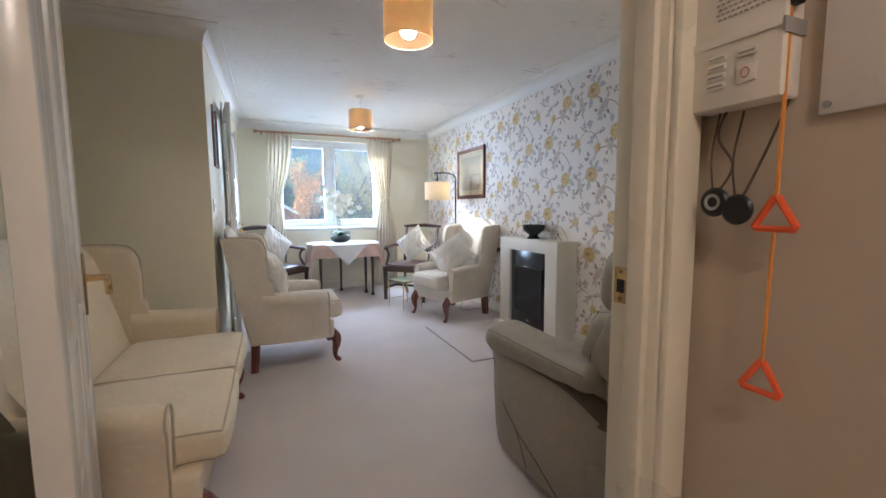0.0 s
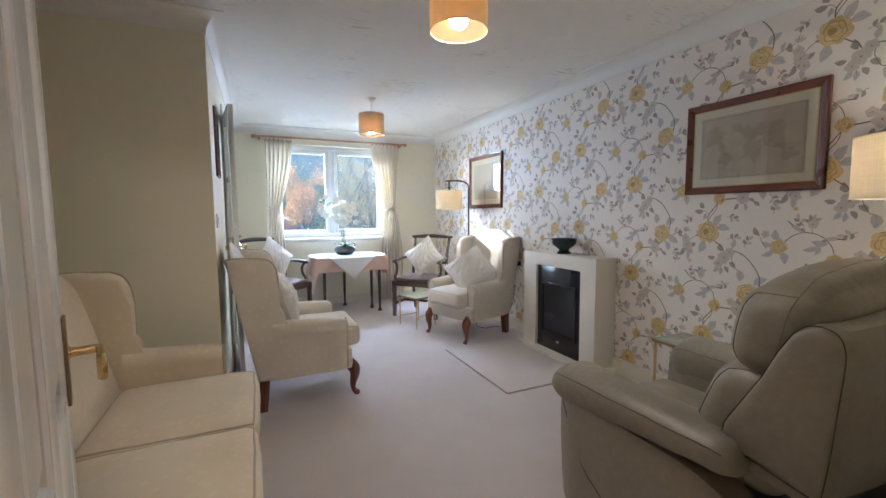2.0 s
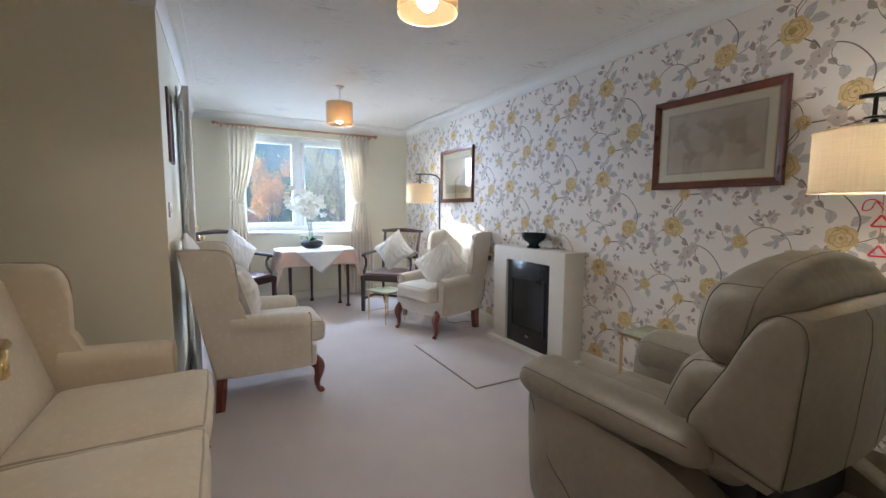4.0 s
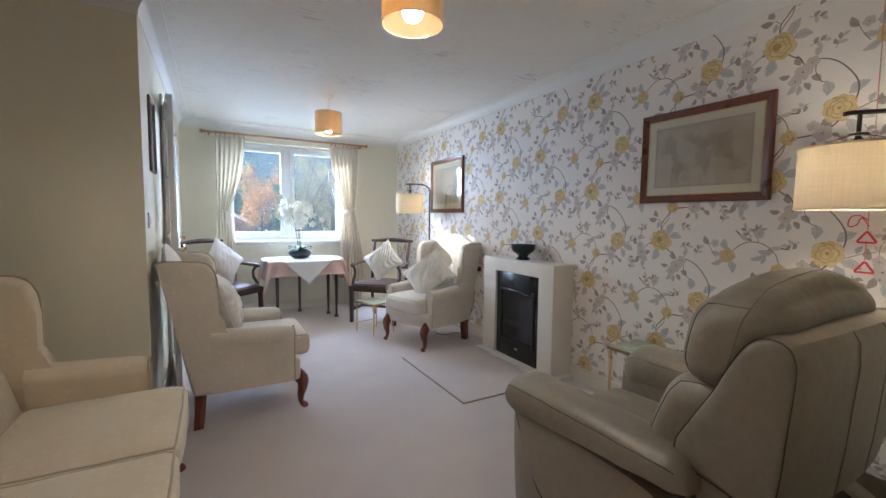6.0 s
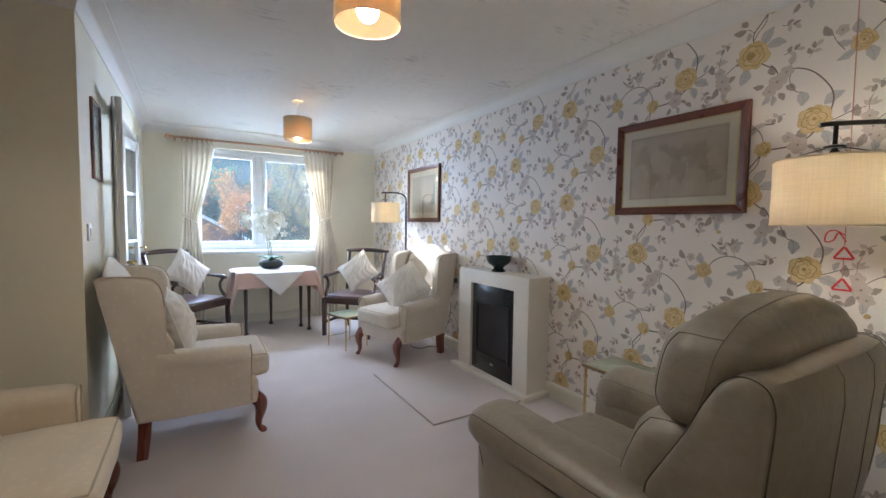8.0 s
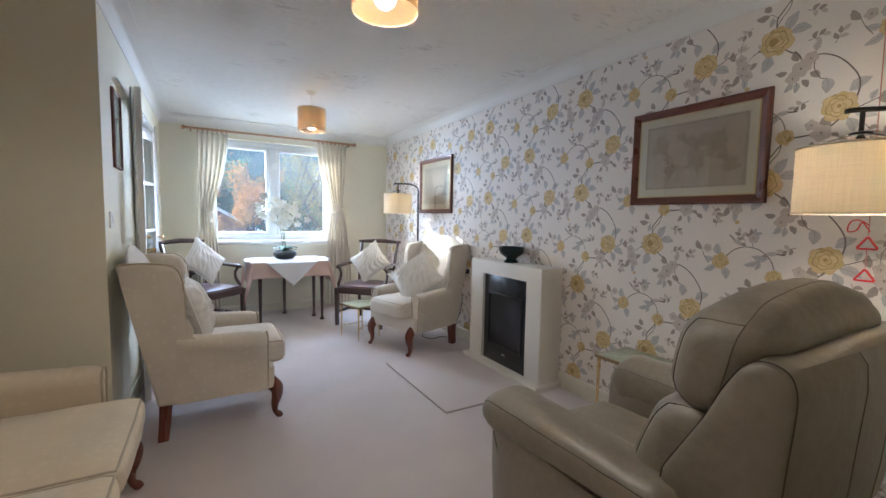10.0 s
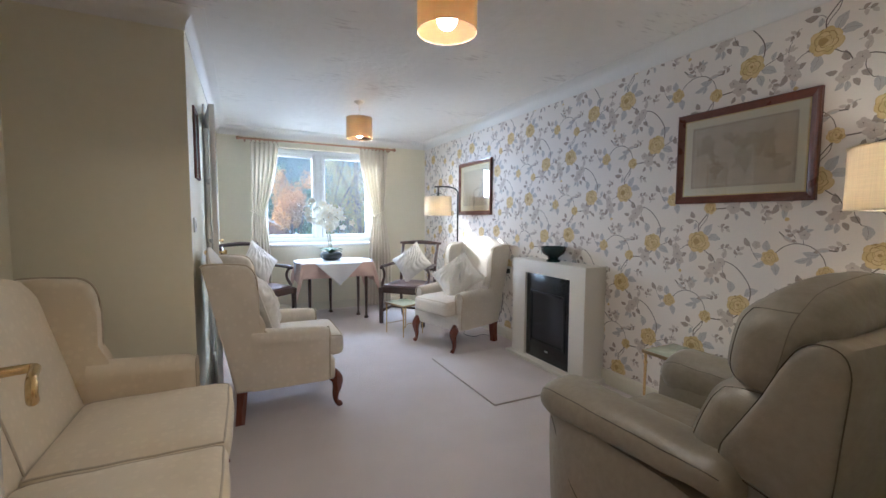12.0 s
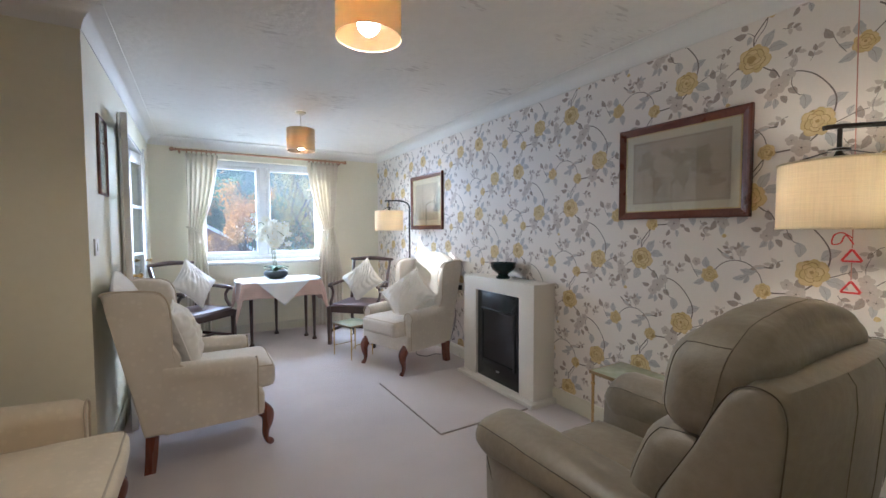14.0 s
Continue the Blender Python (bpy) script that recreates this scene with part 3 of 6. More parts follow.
# window
win = thing("window_1", "white upvc window of two lights, the right one an opening casement", "window", pose(0, N + 0.10, 0), kind="structure")
part("window_frame", fresh_box(WX0, WX0 + 0.055, 0, 0.07, WZ0, WZ1, r=0.005), M_UPVC, win)
part("window_frame", fresh_box(WX1 - 0.055, WX1, 0, 0.07, WZ0, WZ1, r=0.005), M_UPVC, win)
WM = 0.90
for x0, x1, z0, z1 in ((WX0 + 0.05, WX1 - 0.05, WZ0, WZ0 + 0.06), (WX0 + 0.05, WX1 - 0.05, WZ1 - 0.06, WZ1)):
    part("window_frame", fresh_box(x0, x1, 0.002, 0.068, z0, z1, r=0.005), M_UPVC, win)
part("mullion", fresh_box(WM - 0.04, WM + 0.04, 0.001, 0.069, WZ0 + 0.05, WZ1 - 0.05, r=0.005), M_UPVC, win)
for x0, x1 in ((WX0 + 0.055, WM - 0.04), (WM + 0.04, WX1 - 0.055)):
    sash = part("sash", fresh_box(x0, x0 + 0.045, -0.012, 0.05, WZ0 + 0.06, WZ1 - 0.06, r=0.006), M_UPVC, win)
    for a in ((x1 - 0.045, x1, WZ0 + 0.06, WZ1 - 0.06), (x0 + 0.044, x1 - 0.044, WZ0 + 0.06, WZ0 + 0.105), (x0 + 0.044, x1 - 0.044, WZ1 - 0.105, WZ1 - 0.06)):
        part("sash_bar", fresh_box(a[0], a[1], -0.011, 0.049, a[2], a[3], r=0.006), M_UPVC, sash)
    pane = part("pane", fresh_box(x0 + 0.044, x1 - 0.044, 0.016, 0.022, WZ0 + 0.104, WZ1 - 0.104), M_GLASS, win, "clear glass pane", smooth=False)
    pane.visible_shadow = False
part("latch", fresh_box(WM + 0.052, WM + 0.072, -0.045, -0.012, 1.40, 1.52, r=0.006), M_UPVC, win, "white casement handle")
part("window_sill", fresh_box(WX0 - 0.05, WX1 + 0.05, -0.165, 0.0, WZ0 - 0.045, WZ0 - 0.005, r=0.008, seg=3), M_GLOSS, win, "white gloss sill board")

# ---- doors ----
def lathe_y(r, depth, centre, way):
    """A small turned collar standing off a door face along y."""
    k = lathe(bmesh.new(), [(r, 0.0), (r, depth * 0.5), (r * 0.7, depth)], n=14)
    bmesh.ops.transform(k, matrix=pose(*centre, -90 if way > 0 else 90), verts=k.verts)
    return k


def panel_door(m):
    """Four-panel moulded leaf: hinge edge at x = 0, the face seen from the hall at y = 0."""
    d = thing("door_1", "white gloss four-panel door standing open with brass lever handle", "door", m, kind="structure")
    wd, t, z0, z1 = 0.755, 0.04, 0.008, 1.985
    xs = [(0.0, 0.105), (0.33, 0.425), (0.65, wd)]
    for i, (a, b) in enumerate(xs):
        part("stile", fresh_box(a, b, 0, t, z0, z1, r=0.002), M_GLOSS, d)
    for a, b in ((0.105, 0.33), (0.425, 0.65)):
        for c, e in ((z0, 0.20), (0.72, 0.90), (1.86, z1)):
            part("rail", fresh_box(a, b, 0.0005, t - 0.0005, c, e, r=0.001), M_GLOSS, d)
        for c, e in ((0.20, 0.72), (0.90, 1.86)):
            bm = bmesh.new()
            for face in (1, -1):
                def y(k):
                    return k if face > 0 else t - k
                steps = [(0.0, 0.001), (0.010, 0.006), (0.016, 0.014), (0.030, 0.014), (0.055, 0.005), (0.058, 0.004)]
                rings(bm, [[(a + s, y(k), c + s), (b - s, y(k), c + s), (b - s, y(k), e - s), (a + s, y(k), e - s)] for s, k in steps], True, False)
                s, k = steps[-1]
                bm.faces.new([bm.verts.new(p) for p in ((a + s, y(k), c + s), (b - s, y(k), c + s), (b - s, y(k), e - s), (a + s, y(k), e - s))])
            part("panel", bm, M_GLOSS, d, "raised moulded panel", angle=25)
    for face in (1, -1):
        y0 = 0.0 if face > 0 else t
        h = part("lever_handle", fresh_box(wd - 0.075, wd - 0.038, y0 - 0.006 * face if face > 0 else y0, y0 if face > 0 else y0 + 0.006, 0.872, 1.037, r=0.002), M_BRONZE, d, "aged brass lever handle on a long plate")
        out = y0 - 0.052 * face
        bar = [(wd - 0.057, y0 - 0.005 * face, 0.968), (wd - 0.057, y0 - 0.042 * face, 0.968), (wd - 0.068, out, 0.969), (wd - 0.12, out, 0.972), (wd - 0.152, out, 0.968), (wd - 0.163, out, 0.955), (wd - 0.157, out, 0.943), (wd - 0.145, out, 0.940), (wd - 0.137, out, 0.945)]
        line = smooth_path(bar)
        part("lever", tube(bmesh.new(), line, spread([0.009, 0.008, 0.008, 0.0075, 0.008, 0.008, 0.008, 0.008, 0.006], len(line)), 10), M_BRASS, h, "scrolled brass lever")
        part("rose", lathe_y(0.014, 0.010, (wd - 0.057, y0, 0.968), -face), M_BRASS, h)
    for z in (0.25, 1.75):
        part("hinge", fresh_box(-0.004, 0.0, 0.004, 0.034, z - 0.05, z + 0.05), M_STEEL, d)
    return d


panel_door(pose(-0.205, 0.712, 0, 0, 0, 106.2))


def glazed_leaf(m, name):
    """Narrow glazed leaf: hinge edge at x = 0, four panes high."""
    d = thing(name, "white gloss glazed kitchen door leaf folded back on the wall", "door", m, "kitchen door leaves", "structure")
    wd, t, z0, z1 = 0.44, 0.035, 0.01, 1.985
    for a, b in ((0.0, 0.085), (wd - 0.085, wd)):
        part("stile", fresh_box(a, b, 0, t, z0, z1, r=0.003), M_GLOSS, d)
    for c, e in ((z0, 0.19), (z1 - 0.10, z1), (0.60, 0.63), (1.035, 1.065), (1.47, 1.50)):
        part("rail", fresh_box(0.085, wd - 0.085, 0.003, t - 0.003, c, e, r=0.003), M_GLOSS, d)
    for c, e in ((0.19, 0.60), (0.63, 1.035), (1.065, 1.47), (1.50, z1 - 0.10)):
        pane = part("pane", fresh_box(0.085, wd - 0.085, t / 2 - 0.002, t / 2 + 0.002, c, e), M_GLASS, d, "clear glass pane", smooth=False)
        pane.visible_shadow = False
    for y0, s in ((0.0, -1), (t, 1)):
        k = lathe(bmesh.new(), [(0.010, 0), (0.010, 0.012), (0.007, 0.02), (0.010, 0.028), (0.016, 0.036), (0.017, 0.044), (0.012, 0.052), (0.003, 0.054)], n=14)
        bmesh.ops.transform(k, matrix=pose(wd - 0.045, y0, 0.98, -90 if s > 0 else 90), verts=k.verts)
        part("knob", k, M_BRASS, d, "round brass knob")
    for z in (0.30, 1.02, 1.72):
        part("hinge", fresh_box(-0.006, 0.03, -0.002, 0.0, z - 0.045, z + 0.045), M_STEEL, d, "steel hinge")
    return d


glazed_leaf(pose(W + 0.006, K0 - 0.012, 0, 0, 0, -82.0), "door_2")
glazed_leaf(pose(W - 0.055, 5.06, 0, 0, 0, 80.0), "door_3")

# ---- wing chairs and sofa ----
def wing_seat(name, label, category, half, cushions, cloth, m, seat=0.45, group="", rise=0.018, reach=0.445):
    """Upholstered wing seat facing +x, half its inner width given; origin on the floor."""
    c = thing(name, label, category, m, group)
    out = half + 0.085
    part("seat_frame", fresh_box(-0.24, 0.335, -out + 0.01, out - 0.01, 0.195, 0.335, r=0.02, seg=3), cloth, c)
    # loose seat cushions, piped
    wdt = 2 * half / cushions
    for k in range(cushions):
        a, b = -half + k * wdt + 0.004, -half + (k + 1) * wdt - 0.004
        bm = bmesh.new()
        kept = []
        puff(bm, -0.16, 0.405, a, b, 0.325, seat, 0.024, 0.032, seed=k * 3.1, kept=kept)
        edges = []
        for sz in (1, -1):
            ring = sorted(((math.atan2(u.y, u.x), v.co.copy()) for u, v in kept if u.z * sz > 0.99 and (abs(u.x) > 0.99 or abs(u.y) > 0.99)), key=lambda e: e[0])
            edges.append([p for w, p in ring] + [ring[0][1]])
        q = part("seat_cushion", bm, cloth, c, angle=70)
        for line in edges:
            part("piping", tube(bmesh.new(), line, 0.0042, 6, False), M_PIPE, q)
    # back with its arched crest, leaning
    nb = 18
    loops = []
    for i in range(nb + 1):
        t = i / nb
        loop = []
        for j in range(25):
            s = 2 * j / 24 - 1
            yy = s * (half + 0.03)
            top = 0.955 + 0.085 * max(0.0, math.cos(s * math.pi / 2)) ** 0.8
            z = 0.36 + (top - 0.36) * t
            lean = -0.165 * (z - 0.36) / 0.6
            edge = 0.030 * (max(0.0, t - 0.86) / 0.14) ** 2
            swell = 0.022 * math.sin(math.pi * min(1, t * 1.05)) * math.cos(s * math.pi / 2)
            loop.append((-0.150 + lean + swell - edge, yy, z))
        for j in range(24, -1, -1):
            s = 2 * j / 24 - 1
            yy = s * (half + 0.03)
            top = 0.955 + 0.085 * max(0.0, math.cos(s * math.pi / 2)) ** 0.8
            z = 0.22 + (top - 0.22) * t
            lean = -0.165 * (z - 0.22) / 0.74
            edge = 0.030 * (max(0.0, t - 0.86) / 0.14) ** 2
            loop.append((-0.222 + lean + edge, yy, z))
        loops.append(loop)
    part("backrest", rings(bmesh.new(), loops), cloth, c)
    if cushions > 1:
        for k in range(1, cushions):
            yy = -half + k * wdt
            part("back_seam", tube(bmesh.new(), smooth_path([(-0.135, yy, 0.45), (-0.185, yy, 0.66), (-0.265, yy, 0.93)], 6), 0.004, 6), M_PIPE, c)
    # sides: wing over arm
    side = [(-0.240, 0.20), (-0.06, 0.20), (-0.06, 0.545), (-0.088, 0.565), (-0.103, 0.605), (-0.107, 0.66), (-0.108, 0.80), (-0.116, 0.88), (-0.140, 0.93), (-0.185, 0.955), (-0.30, 0.962), (-0.375, 0.96), (-0.392, 0.945), (-0.375, 0.88), (-0.31, 0.56)]
    for s in (1, -1):
        y0, y1 = sorted((s * (half + 0.012), s * out))
        bm = slab(bmesh.new(), side, y0, y1, 0.022, 4)
        for v in bm.verts:                      # the wing flares outwards and inwards a little
            k = max(0.0, (v.co.z - 0.55) / 0.4)
            v.co.y += s * 0.014 * math.sin(k * 2.2)
        part("wing", bm, cloth, c)
        tubepts = [(x, s * (out + 0.012 * math.sin(max(0, (z - 0.55) / 0.4) * 2.2) - 0.004), z) for x, z in side[2:13]]
        part("wing_piping", tube(bmesh.new(), smooth_path(tubepts, 4), 0.005, 6), M_PIPE, c)
        # arm: upright panel with a rolled top
        loops = []
        na = 14
        for i in range(na + 1):
            t = i / na
            x = -0.15 + reach * t
            sc = 1.0 if t < 0.9 else math.sqrt(max(0.0, 1 - ((t - 0.9) / 0.1) ** 2)) * 0.35 + 0.65
            top = 0.548 + rise - 0.022 * t
            loop = []
            base = [(0.000, 0.20), (0.082, 0.20), (0.084, 0.34), (0.085, top - 0.115)]
            cy, cz, rr = 0.045, top - 0.058, 0.058
            arc = [(cy + rr * 1.02 * math.cos(a), cz + rr * math.sin(a)) for a in (math.radians(-25 + 230 * k / 12) for k in range(13))]
            fade = min(1.0, t / 0.35)
            arc = [(0.085 + (yy - 0.085) * fade if yy > 0.085 else yy, z) for yy, z in arc]
            for yy, z in base + arc + [(0.0, 0.34)]:
                loop.append((x, s * (half + 0.003 + cy + (yy - cy) * sc), 0.20 + (z - 0.20) * (1 - (1 - sc) * 0.12)))
            loops.append(loop)
        a = part("arm", rings(bmesh.new(), loops), cloth, c)
        tip = reach - 0.146
        ring = [(tip, s * (half + 0.048 + 0.050 * math.cos(q)), 0.468 + rise + 0.050 * math.sin(q)) for q in (math.radians(-60 + 300 * k / 16) for k in range(17))]
        ring = [(tip, s * (half + 0.083), 0.215)] + ring[1:15] + [(tip, s * (half + 0.010), 0.34)]
        part("arm_piping", tube(bmesh.new(), smooth_path(ring, 2), 0.0045, 6), M_PIPE, a)
        # legs
        fx, fy = 0.335, s * (out - 0.055)
        leg = smooth_path([(fx - 0.03, fy, 0.235), (fx + 0.012, fy, 0.185), (fx + 0.016, fy, 0.135), (fx + 0.004, fy, 0.08), (fx + 0.008, fy, 0.035), (fx + 0.026, fy, 0.014), (fx + 0.034, fy, 0.0)], 4)
        part("leg", tube(bmesh.new(), leg, spread([0.040, 0.040, 0.031, 0.021, 0.015, 0.020, 0.019], len(leg)), 12), M_MAHOG, c, "carved cabriole front leg")
        rl = rings(bmesh.new(), [[(x + dx * k, s * (out - 0.05) + dy * k, z) for dx, dy in ((-1, -1), (1, -1), (1, 1), (-1, 1))] for x, z, k in ((-0.205, 0.215, 0.029), (-0.212, 0.10, 0.027), (-0.222, 0.0, 0.025))])
        part("leg", rl, M_MAHOG, c, "square splayed back leg", smooth=False)
    return c


LEFT_CHAIR = pose(0.15, 3.405, 0)
RIGHT_CHAIR = pose(1.925, 4.12, 0, 0, 0, 198)
wing_seat("wing_armchair", "cream damask wing armchair with cabriole legs beside the kitchen doorway", "armchair", 0.235, 1, M_DAMASK, LEFT_CHAIR, 0.465, "wing armchairs")
wing_seat("wing_armchair", "cream damask wing armchair turned to the hearth beside the fireplace", "armchair", 0.235, 1, M_DAMASK, RIGHT_CHAIR, 0.465, "wing armchairs")
wing_seat("sofa", "ivory damask two-seat wing sofa with piped cushions in the alcove", "sofa", 0.61, 2, M_SOFA, pose(-0.50, 2.085, 0), 0.435, rise=0.045, reach=0.405)


def scatter(label, m, size, thick, seed, gather=0.0, pom=False, group="scatter cushions"):
    c = thing("scatter_cushion", label, "cushion", m, group)
    part("cover", pillow(bmesh.new(), size, thick, seed=seed, gather=gather), M_CUSH, c)
    rim = []
    n = 12
    for a, b in (((-1, -1), (1, -1)), ((1, -1), (1, 1)), ((1, 1), (-1, 1)), ((-1, 1), (-1, -1))):
        for k in range(n):
            u, v = (a[0] + (b[0] - a[0]) * k / n), (a[1] + (b[1] - a[1]) * k / n)
            sh = 1 - 0.10 * (1 - (u * v) ** 2) * max(u * u, v * v)
            rim.append((u * size / 2 * sh, v * size / 2 * sh, 0))
    if pom:
        bm = bmesh.new()
        for p in rim:
            bmesh.ops.create_icosphere(bm, subdivisions=1, radius=0.0135, matrix=Matrix.Translation(Vector(p) * 1.03))
        tagged(part("pompom_trim", bm, M_TRIM, c, "beige pompom edging"), kind="stuff")
    part("edging", tube(bmesh.new(), rim + rim[:1], 0.005, 6, False), M_CUSH, c)
    return c


scatter("ivory scatter cushion with beige pompom trim on the wing armchair", RIGHT_CHAIR @ pose(0.055, 0.02, 0.655, 0, 0, 18) @ pose(0, 0, 0, 0, 52, 0) @ pose(0, 0, 0, 0, 0, 45), 0.41, 0.15, 1.0, 0.022, True)
scatter("ivory gathered scatter cushion leaning in the wing armchair", LEFT_CHAIR @ pose(-0.062, -0.01, 0.645, 0, 73, 0) @ pose(0, 0, 0, 0, 0, 3), 0.38, 0.15, 4.0, 0.020)

# ---- leather recliner ----
rec = thing("recliner_chair", "taupe leather recliner armchair with dark piped seams", "recliner", pose(1.437, 1.25, 0))
part("base", fresh_box(-0.40, 0.40, -0.37, 0.40, 0.035, 0.30, r=0.03, seg=3), M_LEATHER, rec)


def soft_block(name, x, y0, y1, z0, z1, lean, r, crown, seed, arch=0.0, bow=0.0):
    """A stuffed leather block that leans back as it rises, with piping round both ends."""
    bm = bmesh.new()
    kept = []
    puff(bm, -x, x, y0, y1, z0, z1, crown, r, 18, seed=seed, kept=kept)
    for v in bm.verts:
        k = (v.co.z - z0) / (z1 - z0)
        v.co.y -= lean * k * k
        v.co.y -= bow * (v.co.x / x) ** 2
        v.co.z -= arch * (v.co.x / x) ** 2 * max(0.0, k)
        v.co += 0.007 * Vector(noise.noise_vector(v.co * 5 + Vector((seed, 0, 0))))
        v.co.z += 0.006 * noise.noise(Vector((v.co.x * 22 + seed, v.co.y * 7, v.co.z * 7))) * max(0.0, k)
    lines = []
    for s in (1, -1):
        end = [(u, v.co.copy()) for u, v in kept if u.x * s > 0.99]
        # the front of each end is piped dark; a tonal seam runs back along its top edge and down its flank
        rim = sorted((e for e in end if e[0].y > 0.99 or (abs(e[0].z) > 0.99 and e[0].y > 0.6)), key=lambda e: math.atan2(e[0].z, e[0].y))
        lines.append(([p + Vector((s * 0.001, 0, 0)) for u, p in rim], M_SEAM))
        lines.append(([p for u, p in sorted((e for e in end if e[0].z > 0.99 and -0.3 < e[0].y < 0.7), key=lambda e: -e[0].y)], M_FAINTSEAM))
        lines.append(([p for u, p in sorted((e for e in end if abs(e[0].y + 0.26) < 0.06), key=lambda e: -e[0].z)], M_FAINTSEAM))
    top = sorted((v.co.copy() for u, v in kept if u.z > 0.99 and abs(u.y + 0.26) < 0.06), key=lambda p: p.x)
    ob = part(name, bm, M_LEATHER, rec, angle=70)
    for line, mat in lines:
        if len(line) > 2:
            part("piping", tube(bmesh.new(), line, 0.0015, 6), mat, ob, "dark piped seam" if mat is M_SEAM else "tonal seam")
    return ob, top


soft_block("footrest", 0.225, 0.38, 0.49, 0.07, 0.40, 0.0, 0.03, 0.015, 3.0)
soft_block("seat_cushion", 0.228, -0.20, 0.47, 0.28, 0.45, 0.0, 0.05, 0.025, 2.0)
for s in (1, -1):
    # flared outer side, rounded at the front
    loops = []
    for i in range(17):
        t = i / 16
        y = -0.40 + 0.885 * t
        fr = max(0.0, (t - 0.80) / 0.20)
        inset = 0.055 * fr ** 2.2
        low = max(0.0, 1 - t / 0.34)
        top, inset = 0.50 - 0.16 * low, inset + 0.045 * min(1.0, 2 * low)
        bulge = 0.012 * math.sin(math.pi * t)
        outer = [(0.405 - inset, 0.03), (0.415 - inset + bulge, 0.12), (0.426 - inset + bulge, 0.30), (0.428 - inset + bulge, 0.42), (0.420 - inset, top)]
        inner = [(0.25 + inset * 0.6, top), (0.24 + inset * 0.6, 0.30), (0.245 + inset * 0.6, 0.03)]
        loops.append([(s * x, y, z) for x, z in outer + inner])
    a = part("side", rings(bmesh.new(), loops), M_LEATHER, rec, angle=50)
    for line in ([(0.412, 0.43, 0.47), (0.432, 0.30, 0.28), (0.433, 0.19, 0.20), (0.420, 0.13, 0.06)], [(0.433, 0.19, 0.20), (0.438, 0.02, 0.14), (0.426, -0.12, 0.05)]):
        part("seam", tube(bmesh.new(), [(s * x, y, z) for x, y, z in smooth_path(line, 5)], 0.0018, 5), M_SEAM, a)
    # padded arm: broad and flat on top, full at the front
    loops = []
    n = 26
    for i in range(n + 1):
        t = i / n
        y = -0.22 + (0.73 if s < 0 else 0.70) * t
        endf = 1.0
        if t > 0.87:
            endf = math.sqrt(max(0.03, 1 - ((t - 0.87) / 0.13) ** 2))
        if t < 0.06:
            endf = math.sqrt(max(0.1, 1 - ((0.06 - t) / 0.06) ** 2))
        cz = 0.527 + 0.020 * (1 - t) ** 1.4
        wdt, hgt = 0.106 * (0.66 + 0.34 * endf), ((0.068 if s < 0 else 0.092) + 0.020 * t) * endf
        loop = []
        for k in range(24):
            q = 2 * math.pi * k / 24
            cc, ss = math.cos(q), math.sin(q)
            x = (0.328 if s < 0 else 0.350) + wdt * math.copysign(abs(cc) ** 0.85, cc)
            under = 0.4 + 0.6 * t if ss < 0 and s < 0 else 1.0     # the pad thins towards the back
            z = cz + under * hgt * math.copysign(abs(ss) ** 0.85, ss) - 0.012 * (1 - endf)
            w = 0.005 * noise.noise(Vector((x * 12, y * 12, z * 12 + s)))
            loop.append((s * x, y, z + w))
        loops.append(loop)
    a = part("arm_pad", rings(bmesh.new(), loops), M_LEATHER, rec, angle=60)
    line = [loop[2] for loop in loops[1:]] + [loops[-1][k] for k in (4, 6, 8, 10)] + [loop[10] for loop in loops[:0:-1]]
    part("piping", tube(bmesh.new(), line, 0.0015, 6), M_SEAM if s < 0 else M_FAINTSEAM, a, "piped seam")
# back shell: side outline in y and z drawn across
outline = [(-0.200, 0.535), (-0.150, 0.585), (-0.154, 0.640), (-0.190, 0.71), (-0.238, 0.80), (-0.270, 0.875), (-0.300, 0.930), (-0.324, 0.952), (-0.353, 0.958), (-0.380, 0.948), (-0.394, 0.924), (-0.398, 0.88), (-0.390, 0.76), (-0.384, 0.66), (-0.372, 0.545), (-0.33, 0.52)]
loops = []
for i in range(29):
    s = 2 * i / 28 - 1
    e = max(0.0, (abs(s) - 0.90) / 0.10)
    f = 1 - s * s
    loops.append([(s * 0.345, y - (0.030 * f if y < -0.34 else 0.0) + (0.012 * e * e if y < -0.34 else -0.012 * e * e), z + (0.012 * f - 0.006 * e * e if z > 0.88 else 0)) for y, z in outline])
shell = part("back_shell", rings(bmesh.new(), loops), M_LEATHER, rec, angle=38)
for k, s in ((0, -1), (28, 1)):
    # a padded wing on either side, with its own piping
    q = bmesh.new()
    prof = outline[1:15]
    cy, cz = sum(p[0] for p in prof) / len(prof), sum(p[1] for p in prof) / len(prof)
    rows = []
    for d, sc in ((0.0, 1.0), (0.010, 0.985), (0.018, 0.94), (0.024, 0.80), (0.028, 0.5), (0.029, 0.15)):
        rows.append([(s * (0.343 + d), cy + (y - cy) * sc, cz + (z - cz) * sc) for y, z in prof])
    wing = part("wing_pad", rings(q, rows), M_LEATHER, rec, angle=60)
    line = smooth_path([(s * 0.354, y, z) for y, z in prof], 3)
    part("piping", tube(bmesh.new(), line + line[:1], 0.0016, 6, False), M_SEAM if s < 0 else M_FAINTSEAM, wing, "piped seam")
    part("seam", tube(bmesh.new(), [Vector(p) + Vector((0, -0.001, 0)) for p in loops[18 if s > 0 else 10][9:15]], 0.0009, 6), M_FAINTSEAM, shell)
soft_block("lumbar_cushion", 0.325, -0.30, -0.008, 0.44, 0.815, 0.10, 0.085, 0.03, 5.0)
